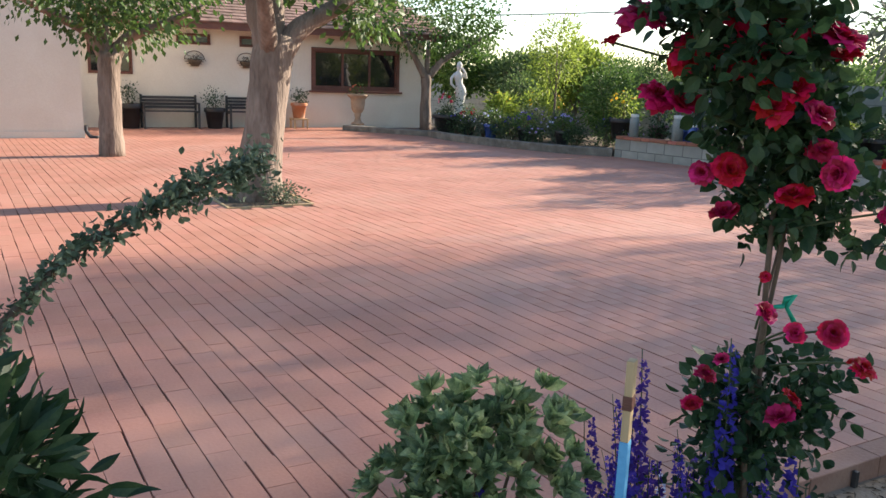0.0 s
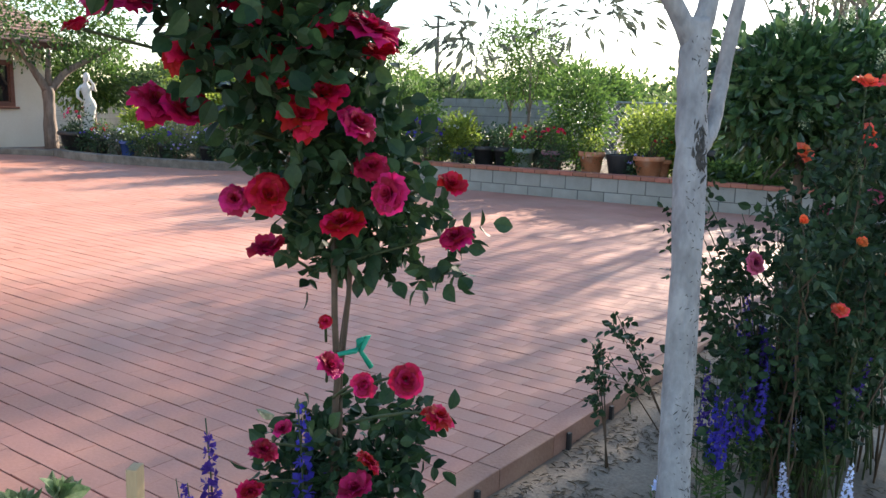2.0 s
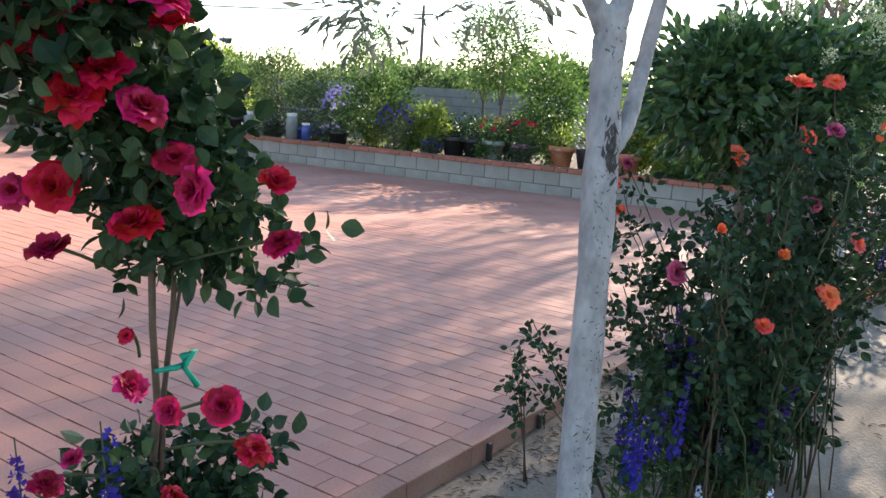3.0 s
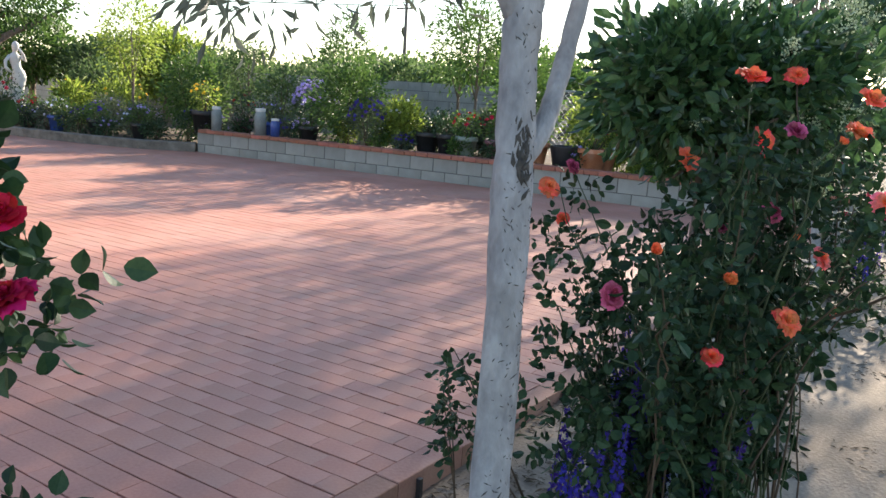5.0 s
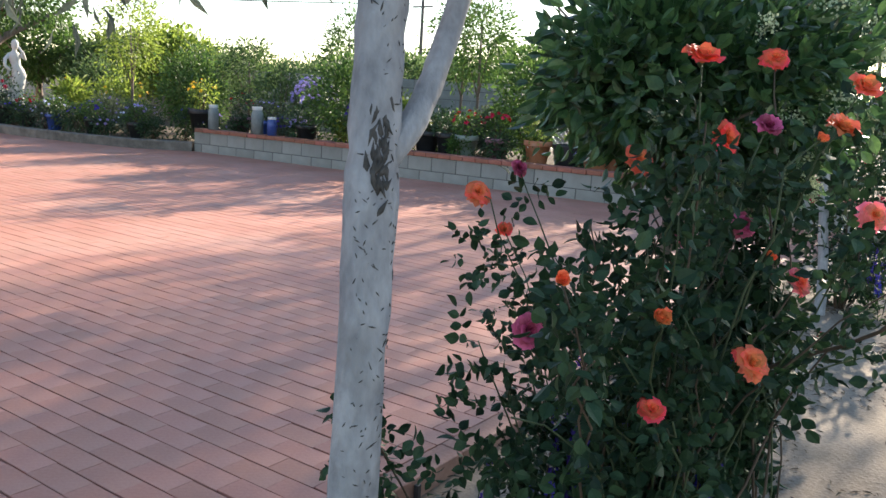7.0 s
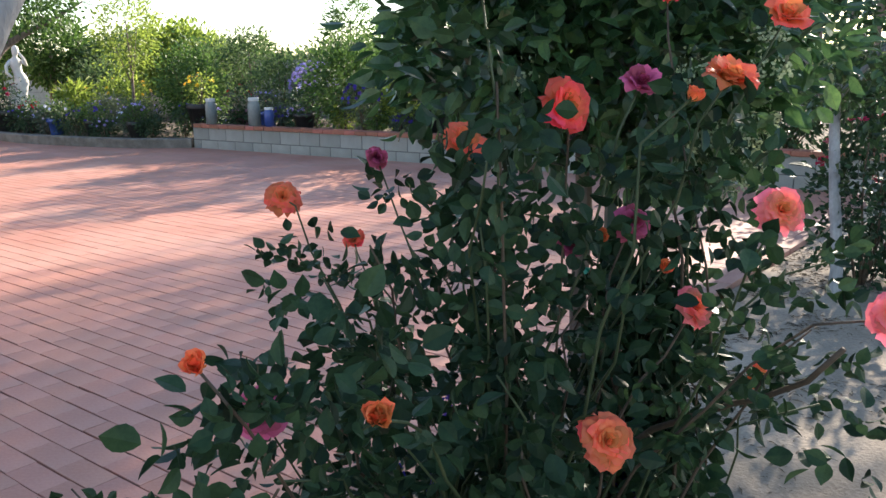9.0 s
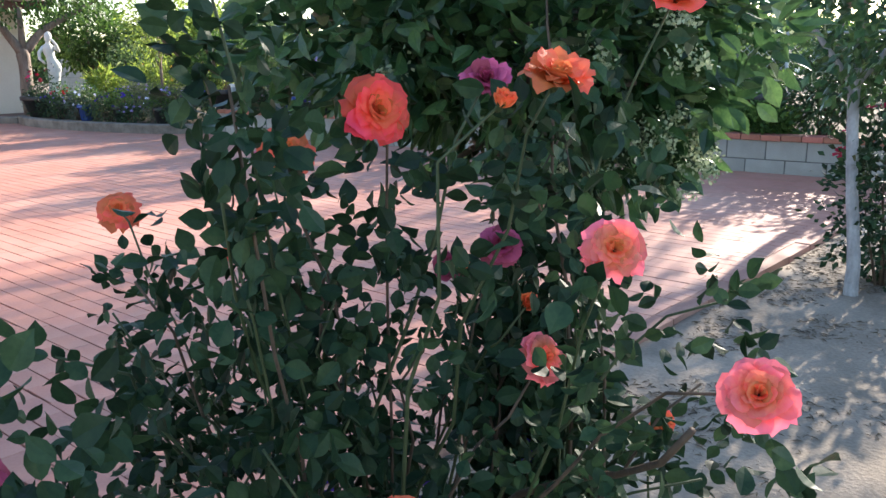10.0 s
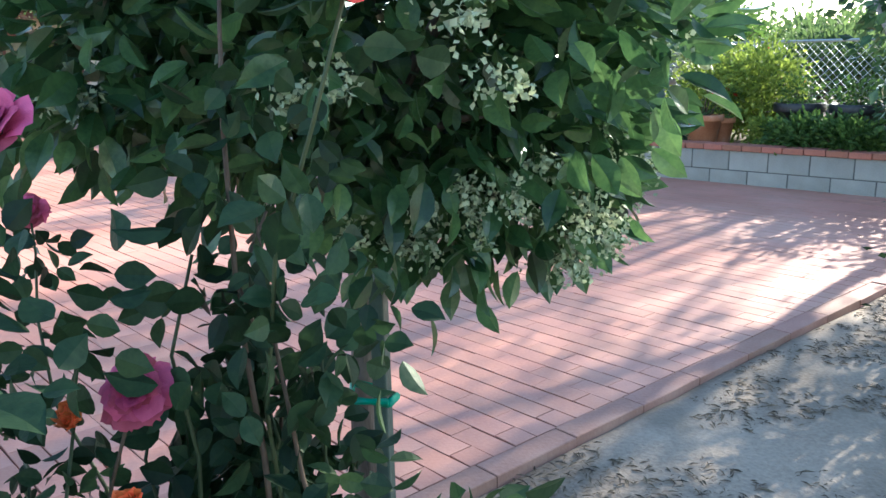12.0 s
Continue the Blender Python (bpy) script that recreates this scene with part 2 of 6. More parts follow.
def tube_data(points, radii, sides=8, wobble=0.0):
    pts = [Vector(p) for p in points]
    vs, fs = [], []
    up = Vector((0.31, 0.77, 0.12)).normalized()
    for i, p in enumerate(pts):
        d = (pts[min(i + 1, len(pts) - 1)] - pts[max(i - 1, 0)]).normalized()
        s = d.cross(up)
        s = s.normalized() if s.length > 1e-4 else Vector((1, 0, 0))
        u = s.cross(d)
        for k in range(sides):
            a = 2 * math.pi * k / sides
            r = radii[i] * (1 + wobble * noise.noise(Vector((math.cos(a) * 1.5, math.sin(a) * 1.5, i * 0.7)) + p * 3))
            vs.append(p + s * (math.cos(a) * r) + u * (math.sin(a) * r))
    for i in range(len(pts) - 1):
        for k in range(sides):
            a, b = i * sides + k, i * sides + (k + 1) % sides
            fs.append((a, b, b + sides, a + sides))
    fs.append(tuple(range(sides))[::-1])
    fs.append(tuple(range((len(pts) - 1) * sides, len(pts) * sides)))
    return vs, fs


def join(datas):
    vs, fs = [], []
    for v, f in datas:
        o = len(vs)
        vs += list(v)
        fs += [tuple(i + o for i in q) for q in f]
    return vs, fs


def bend(p0, p1, n=7, sag=(0, 0, 0), jitter=0.0):
    """n points from p0 to p1, bowed by sag in the middle."""
    p0, p1, sag = Vector(p0), Vector(p1), Vector(sag)
    out = []
    for i in range(n):
        t = i / (n - 1)
        q = p0.lerp(p1, t) + sag * (4 * t * (1 - t))
        if 0 < i < n - 1 and jitter:
            q += Vector(rng.normal(0, jitter, 3))
        out.append(q)
    return out


def taper(r0, r1, n):
    return [r0 + (r1 - r0) * i / (n - 1) for i in range(n)]


def unit(a):
    return a / np.maximum(np.linalg.norm(a, axis=1, keepdims=True), 1e-6)


LEAF_FULL = (np.array([(0, 0, 0), (-.22, .10, .05), (-.40, .30, .08), (-.45, .50, .09), (-.34, .70, .05), (-.14, .88, -.02), (0, 1, -.10), (.14, .88, -.02), (.34, .70, .05), (.45, .50, .09), (.40, .30, .08), (.22, .10, .05), (0, .30, 0), (0, .50, .0), (0, .70, -.02)]),
             [(0, 12, 2, 1), (2, 12, 13, 3), (3, 13, 14, 4), (4, 14, 6, 5), (0, 11, 10, 12), (12, 10, 9, 13), (13, 9, 8, 14), (14, 8, 7, 6)])
LEAF_SMALL = (np.array([(0, 0, 0), (-.42, .5, .07), (0, 1, -.05), (.42, .5, .07), (0, .5, 0)]), [(0, 4, 1), (1, 4, 2), (0, 3, 4), (3, 2, 4)])


def leaves(name, P, D, L, width, material, parent=None, label="", shape=LEAF_SMALL, flat=0.0, droop=0.0):
    """One mesh of many leaves: P roots, D directions, L lengths."""
    P, D = np.asarray(P, float), np.asarray(D, float)
    n = len(P)
    L = np.broadcast_to(np.asarray(L, float), (n,))
    D = unit(D + np.array([0, 0, -droop]))
    R = rng.normal(0, 1, (n, 3)) * (1 - flat) + np.array([0, 0, 1.0]) * flat * 3
    S = unit(np.cross(D, R))
    N = np.cross(S, D)
    T, F = shape
    V = P[:, None, :] + (T[None, :, 0, None] * width * S[:, None, :] * 1.0 + T[None, :, 1, None] * D[:, None, :] + T[None, :, 2, None] * N[:, None, :]) * L[:, None, None]
    k = len(T)
    fs = []
    for i in range(n):
        o = i * k
        fs += [tuple(j + o for j in f) for f in F]
    return mesh(name, V.reshape(-1, 3), fs, material, parent, label, smooth=False)


def cloud(centre, radii, clumps, per, spread, shell=0.55, low=-1.0):
    """Leaf roots and directions of a crown: clumps on a rough ellipsoid with gaps."""
    c, r = np.array(centre, float), np.array(radii, float)
    q = unit(rng.normal(0, 1, (clumps, 3)))
    q = q[q[:, 2] > low]
    rad = shell + (1 - shell) * rng.random((len(q), 1)) ** 0.7
    lump = 1 + 0.22 * np.array([noise.noise(Vector(v) * 2.3 + Vector(centre)) for v in q])[:, None]
    C = q * rad * lump
    P = np.repeat(C, per, 0)
    off = rng.normal(0, 1, P.shape) * spread
    X = c + P * r + off
    D = unit(unit(np.repeat(q, per, 0)) * 0.7 + unit(off) * 0.8 + rng.normal(0, 0.4, P.shape))
    return X, D


# ---- ground, patio ----
EDGE = 2.80
WALL_TOP = 0.405


def wall_x(y):
    return 12.42 - 0.115 * (y - 5.0)


def ground_z(x, y):
    u = min(1.0, max(0.0, (x - 4.9) / 1.3))
    rise = 0.06 * u * u * (3 - 2 * u)
    return min(-0.014, -0.085 + rise + 0.025 * noise.noise(Vector((x * 0.9, y * 0.9, 0))) + 0.012 * noise.noise(Vector((x * 4, y * 4, 3))))


def build_ground():
    xs = sorted(set([-3000, -800, -200, -60, -20] + [round(-4 + 0.16 * i, 3) for i in range(130)] + [20, 30, 60, 200, 800, 3000]))
    ys = sorted(set([-3000, -800, -200, -60, -20, -8] + [round(-3 + 0.16 * i, 3) for i in range(37)] + [3.1, 6, 12, 30, 60, 200, 800, 3000]))
    vs = [(x, y, (ground_z(x, y) if (-4 < x < 17 and y < 3) else -0.1)) for y in ys for x in xs]
    w = len(xs)
    fs = [(j * w + i, j * w + i + 1, (j + 1) * w + i + 1, (j + 1) * w + i) for j in range(len(ys) - 1) for i in range(w - 1)]
    g = mesh("ground", vs, fs, M_DIRT)
    tagged(g, "dry pale brown bare dirt beside the brick patio", "ground", kind="structure")


def brick_mesh(lx, ly, h, inset=0.004, end=1.0):
    vs = [(-lx / 2, -ly / 2, -h), (lx / 2, -ly / 2, -h), (lx / 2, ly / 2, -h), (-lx / 2, ly / 2, -h)]
    vs += [(-lx / 2, -ly / 2, -inset), (lx / 2, -ly / 2, -inset), (lx / 2, ly / 2, -inset), (-lx / 2, ly / 2, -inset)]
    a, b = lx / 2 - inset, ly / 2 - inset * end
    vs += [(-a, -b, 0), (a, -b, 0), (a, b, 0), (-a, b, 0)]
    fs = [(8, 9, 10, 11)]
    for k in range(4):
        j = (k + 1) % 4
        fs += [(k, j, 4 + j, 4 + k), (4 + k, 4 + j, 8 + j, 8 + k)]
    return vs, fs


PITCH, LONG = 0.1093, 0.216
LEAN = -0.042  # drift of the paver rows in x for each metre in y
HALVES = []


def build_patio():
    pat = mesh("patio", [(-7, EDGE + 0.012, -0.012), (13.6, EDGE + 0.012, -0.012), (13.6, 22.2, -0.012), (-7, 22.2, -0.012), (-7, EDGE + 0.012, -0.2), (13.6, EDGE + 0.012, -0.2), (13.6, 22.2, -0.2), (-7, 22.2, -0.2)],
               [(0, 1, 2, 3), (4, 5, 1, 0), (5, 6, 2, 1), (6, 7, 3, 2), (7, 4, 0, 3)], M_JOINT, smooth=False)
    tagged(pat, "red brick patio laid in running bond with dark joints", "patio", kind="structure")
    vs0, fs0 = brick_mesh(PITCH - 0.0053, LONG - 0.0004, 0.02, 0.0016, 0.3)
    vs0 = [(x + LEAN * y, y, z) for x, y, z in vs0]
    T = np.array(vs0)
    near_me = bpy.data.meshes.new("paver")
    near_me.from_pydata(vs0, [], fs0)
    near_me.materials.append(M_PAVER1)
    C, near = [], []
    nx = int((13.4 + 7) / PITCH)
    for i in range(nx):
        x0 = 4.017 + PITCH * (i - 100.5)
        start = EDGE + 0.108 + (0.0 if i % 2 else -LONG / 2)
        ny = int((22.1 - start) / LONG)
        for j in range(ny):
            y = start + LONG * (j + 0.5)
            x = x0 + LEAN * (y - EDGE - 0.1)
            if x < -6.9 or x > 13.5:
                continue
            if y - LONG / 2 < EDGE + 0.10:
                HALVES.append((x, y + LONG / 4, 0.0))
                continue
            if abs(x - 3.55) < 0.47 and 9.15 < y < 10.15:
                continue
            if x > 9.2 and y > 13.2 and x > 12.0 - 0.3 * (y - 13):
                continue
            if x > wall_x(y) + 0.1:
                continue
            if x < 2.6 and y > 18.9:
                continue
            z = 0.0006 * rng.standard_normal()
            (near if (3.9 < x < 6.4 and y < 5.35) else C).append((x + 0.0016 * rng.standard_normal(), y, z))
    C = np.array(C)
    V = (C[:, None, :] + T[None]).reshape(-1, 3)
    k = len(T)
    F = np.array([f for f in fs0])
    fs = (F[None] + (np.arange(len(C)) * k)[:, None, None]).reshape(-1, 4)
    far = mesh("paver_field", V, fs.tolist(), M_PAVER, pat, smooth=False)
    far["kind"] = "stuff"
    return pat, near, near_me


def build_border():
    b = thing("patio_border", "weathered brick border course along the patio edge", "border")
    b["kind"] = "structure"
    vs, fs = brick_mesh(0.397, 0.105, 0.10, 0.003)
    me = bpy.data.meshes.new("border_brick")
    me.from_pydata(vs, [], fs)
    me.materials.append(M_BORDER)
    for i in range(50):
        o = new("border_brick", me)
        o.parent = b
        o.location = (-6.7 + 0.401 * i, EDGE + 0.0525, 0.002 + 0.0015 * rng.standard_normal())
        o.rotation_euler = (0, 0, 0.006 * rng.standard_normal())
    for i in range(6):
        x = 3.1 + 0.62 * i + 0.06 * rng.standard_normal()
        part("form_stake", box(x - 0.01, EDGE - 0.022, -0.16, x + 0.01, EDGE - 0.004, -0.015, 0.002), M_BENCH, b, "small dark edging stake")


build_ground()
PATIO, NEAR_PAVERS, NEAR_MESH = build_patio()
build_border()


# ---- planter walls and beds ----
def build_block_wall():
    w = thing("planter_wall", "grey concrete block planter wall with a red brick cap", "wall")
    w["kind"] = "structure"
    y0, y1 = -2.0, 13.1
    ang = math.atan2(wall_x(y1) - wall_x(y0), y1 - y0)

    def slab(u0, u1, z0, z1, t0, t1):
        bm = box(t0, u0, z0, t1, u1, z1)
        bmesh.ops.transform(bm, matrix=Matrix.Translation((wall_x(y0), y0, 0)) @ Matrix.Rotation(-ang, 4, 'Z'), verts=bm.verts)
        return bm
    length = (y1 - y0) / math.cos(ang)
    part("mortar_core", slab(0, length, -0.2, 0.342, 0.006, 0.19), M_MORTAR, w)
    bl = 0.406
    for row, (z0, z1) in enumerate(((-0.06, 0.136), (0.146, 0.342))):
        n = int(length / bl) + 1
        for i in range(n):
            u = i * bl - (bl / 2 if row else 0)
            a, e = max(u, 0) + 0.006, min(u + bl, length) - 0.006
            if e - a < 0.05:
                continue
            bm = box(0, 0, z0, 0.03, e - a, z1, 0.004)
            o = part("block", bm, M_BLOCK, w)
            o.matrix_basis = Matrix.Translation((wall_x(y0), y0, 0)) @ Matrix.Rotation(-ang, 4, 'Z') @ Matrix.Translation((0.0015 * rng.standard_normal(), a, 0))
    me = None
    n = int(length / 0.205)
    for i in range(n):
        if me is None:
            bm = box(-0.025, 0, 0.344, 0.20, 0.199, WALL_TOP, 0.008)
            o = part("cap_brick", bm, M_CAP, w)
            me = o.data
        else:
            o = new("cap_brick", me)
            o.parent = w
        o.matrix_basis = Matrix.Translation((wall_x(y0), y0, 0.0012 * rng.standard_normal())) @ Matrix.Rotation(-ang, 4, 'Z') @ Matrix.Translation((0.003 * rng.standard_normal(), i * 0.205, 0))
    return w


KERB = [(11.5, 13.15), (10.9, 13.9), (10.6, 14.8), (10.35, 15.8), (10.2, 16.8), (10.2, 17.8), (10.35, 18.5)]
KERB2 = [(10.35, 18.5), (9.9, 19.3), (9.4, 20.1), (9.05, 20.75)]


def strip(path, half, z0, z1):
    """A low wall along a plan line."""
    pts = [Vector((*p, 0)) for p in path]
    vs, fs = [], []
    for i, p in enumerate(pts):
        d = (pts[min(i + 1, len(pts) - 1)] - pts[max(i - 1, 0)]).normalized()
        s = Vector((d.y, -d.x, 0)) * half
        b = 0.015
        vs += [p - s + Vector((0, 0, z0)), p - s + Vector((0, 0, z1 - b)), p - s * 0.8 + Vector((0, 0, z1)), p + s * 0.8 + Vector((0, 0, z1)), p + s + Vector((0, 0, z1 - b)), p + s + Vector((0, 0, z0))]
    for i in range(len(pts) - 1):
        for k in range(5):
            a = i * 6 + k
            fs.append((a, a + 1, a + 7, a + 6))
    fs += [tuple(range(6))[::-1], tuple(range((len(pts) - 1) * 6, len(pts) * 6))]
    return vs, fs


def finer(path, n):
    out = []
    for i in range(len(path) - 1):
        for k in range(n):
            t = k / n
            out.append((path[i][0] * (1 - t) + path[i + 1][0] * t, path[i][1] * (1 - t) + path[i + 1][1] * t))
    return out + [path[-1]]


def build_beds():
    build_block_wall()
    k = mesh("planter_kerb", *strip(finer(KERB, 3), 0.09, -0.1, 0.16), M_KERB, smooth=False)
    tagged(k, "low curved grey masonry kerb of the flower bed", "kerb", kind="structure")
    k = mesh("porch_kerb", *strip(finer(KERB2, 3), 0.14, -0.1, 0.13), M_KERB, smooth=False)
    tagged(k, "low tan masonry kerb ending at the urn", "kerb", kind="structure")
    y0 = -2.0
    vs = [(wall_x(y0) + 0.17, y0, 0.33), (wall_x(13.1) + 0.17, 13.1, 0.33), (40, 13.1, 0.33), (40, y0, 0.33)]
    vs += [(x, y, -0.1) for x, y, z in vs]
    b = mesh("raised_bed", vs, [(0, 3, 2, 1), (0, 1, 5, 4), (1, 2, 6, 5), (2, 3, 7, 6), (3, 0, 4, 7)], M_SOIL, smooth=False)
    tagged(b, "dark soil of the raised flower bed", "flower bed", kind="structure")
    path = finer(KERB, 3)
    top = [(x + 0.05, y, 0.12) for x, y in path] + [(14, 19.5, 0.12), (40, 19.5, 0.12), (40, 13.11, 0.12)]
    b = mesh("curved_bed", top, [tuple(range(len(top)))[::-1]], M_SOIL, smooth=False)
    tagged(b, "dark soil of the curved flower bed", "flower bed", kind="structure")


build_beds()


# ---- house ----
def wall_with_holes(name, x0, x1, z0, z1, y, t, holes, material, label):
    """A wall along x with rectangular openings (x0, z0, x1, z1) through it."""
    xs = sorted({x0, x1, *[h[0] for h in holes], *[h[2] for h in holes]})
    zs = sorted({z0, z1, *[h[1] for h in holes], *[h[3] for h in holes]})
    bms = []
    for i in range(len(xs) - 1):
        for j in range(len(zs) - 1):
            cx, cz = (xs[i] + xs[i + 1]) / 2, (zs[j] + zs[j + 1]) / 2
            if not any(h[0] < cx < h[2] and h[1] < cz < h[3] for h in holes):
                bms.append(box(xs[i], y, zs[j], xs[i + 1], y + t, zs[j + 1]))
    bm = merge(bms)
    bmesh.ops.remove_doubles(bm, verts=bm.verts, dist=1e-4)
    ob = part(name, bm, material)
    return tagged(ob, label, "wall", kind="structure")


def window(name, x0, z0, x1, z1, y, panes, frame_w, sill, label):
    w = thing(name, label, "window")
    w["kind"] = "structure"
    f = frame_w
    part("window_frame", merge([box(x0 - f, y - 0.04, z0, x0, y + 0.06, z1, 0.006), box(x1, y - 0.04, z0, x1 + f, y + 0.06, z1, 0.006), box(x0 - f, y - 0.045, z1, x1 + f, y + 0.06, z1 + f, 0.006), box(x0 - f, y - 0.045, z0 - f, x1 + f, y + 0.06, z0, 0.006)]), M_BROWN, w)
    if sill:
        part("window_sill", box(x0 - f - 0.07, y - 0.11, z0 - f - 0.05, x1 + f + 0.07, y + 0.0, z0 - f + 0.002, 0.008), M_BROWN, w)
    for i in range(panes):
        a, b = x0 + (x1 - x0) * i / panes, x0 + (x1 - x0) * (i + 1) / panes
        part("pane", box(a + 0.015, y + 0.03, z0 + 0.01, b - 0.015, y + 0.045, z1 - 0.01), M_GLASS, w)
        part("sash", merge([box(a, y + 0.015, z0, a + 0.03, y + 0.055, z1), box(b - 0.03, y + 0.015, z0, b, y + 0.055, z1), box(a + 0.03, y + 0.015, z0, b - 0.03, y + 0.055, z0 + 0.03), box(a + 0.03, y + 0.015, z1 - 0.03, b - 0.03, y + 0.055, z1)]), M_BROWN, w)


HY = 21.9


def build_house():
    holes = [(8.62, 1.08, 11.0, 2.0), (5.1, 2.05, 5.86, 2.25), (6.65, 2.05, 7.3, 2.25), (3.1, 1.3, 4.0, 1.95)]
    wall_with_holes("wall_north", 2.6, 11.9, -0.1, 2.55, HY, 0.22, holes, M_STUCCO, "cream stucco house wall behind the patio")
    window("window_1", 8.62, 1.08, 11.0, 2.0, HY, 3, 0.1, True, "wide brown-framed window with dark panes in the stucco wall")
    window("window_2", 5.1, 2.05, 5.86, 2.25, HY, 2, 0.03, False, "small high brown-framed window under the eave")
    window("window_3", 6.65, 2.05, 7.3, 2.25, HY, 2, 0.03, False, "small high brown-framed window under the eave")
    window("window_4", 3.1, 1.3, 4.0, 1.95, HY, 1, 0.04, False, "dark brown-framed window in the stucco wall")
    e = part("wall_east", box(11.68, HY + 0.22, -0.1, 11.9, 30, 2.55), M_STUCCO)
    tagged(e, "cream stucco end wall of the house", "wall", kind="structure")
    inner = part("wall_inner", box(2.6, HY + 1.2, -0.1, 11.68, HY + 1.3, 2.55), M_BROWN)
    tagged(inner, "dark room wall behind the windows", "wall", kind="structure")
    ceil = part("ceiling", box(-7, HY, 2.56, 11.9, 30, 2.6), M_STUCCO)
    tagged(ceil, "plain house ceiling", "ceiling", kind="structure")
    r = thing("house_roof", "brown shingled low roof with a dark fascia board", "roof")
    r["kind"] = "structure"
    part("fascia", box(2.4, HY - 0.62, 2.38, 12.3, HY - 0.58, 2.56, 0.005), M_BROWN, r)
    part("soffit", box(2.4, HY - 0.58, 2.5, 12.3, HY + 0.1, 2.53), M_BROWN, r)
    vs, fs = [], []
    for row in range(16):
        y, z = HY - 0.66 + row * 0.28, 2.55 + row * 0.095
        x = 2.4
        while x < 12.3:
            wd = 0.22 + 0.1 * rng.random()
            o = len(vs)
            dz = 0.012 * rng.random()
            vs += [(x, y, z + 0.02 + dz), (x + wd - 0.008, y, z + 0.02 + dz), (x + wd - 0.008, y + 0.34, z + 0.115), (x, y + 0.34, z + 0.115), (x, y, z - 0.005), (x + wd - 0.008, y, z - 0.005)]
            fs += [(o, o + 1, o + 2, o + 3), (o + 4, o + 5, o + 1, o)]
            x += wd
    sh = mesh("shingles", vs, fs, M_ROOF, r, smooth=False)
    sh["kind"] = "stuff"
    part("roof_deck", merge([box(2.4, HY - 0.6, 2.535, 12.3, HY + 0.1, 2.545)]), M_BROWN, r)
    mesh("roof_back", [(2.4, HY - 0.6, 2.54), (12.3, HY - 0.6, 2.54), (12.3, HY + 4, 4.1), (2.4, HY + 4, 4.1), (12.3, HY + 8, 2.54), (2.4, HY + 8, 2.54)], [(0, 1, 2, 3), (3, 2, 4, 5)], M_BROWN, r, smooth=False)
    ann = part("wall_west", merge([box(-8, 18.7, -0.1, 2.62, 18.9, 3.3), box(2.42, 18.9, -0.1, 2.62, HY, 3.3)]), M_STUCCO)
    tagged(ann, "tall cream stucco wall of the projecting wing", "wall", kind="structure")
    cr = part("ceiling_wing", box(-8, 18.7, 3.3, 2.62, 26, 3.4), M_STUCCO)
    tagged(cr, "flat top of the projecting wing", "ceiling", kind="structure")
    bb = part("baseboard", box(-8, 18.68, -0.02, 2.64, 18.7, 0.13, 0.004), M_STUCCO)
    tagged(bb, "stucco base band at the foot of the wing", "trim", kind="structure")
    d = mesh("downpipe", *tube_data([(2.66, 18.72, 0.25), (2.66, 18.7, 0.12), (2.72, 18.6, 0.03), (2.85, 18.45, 0.02)], [0.035] * 4, 8), M_BENCH)
    tagged(d, "short dark downpipe outlet at the wing's corner", "downpipe")


build_house()


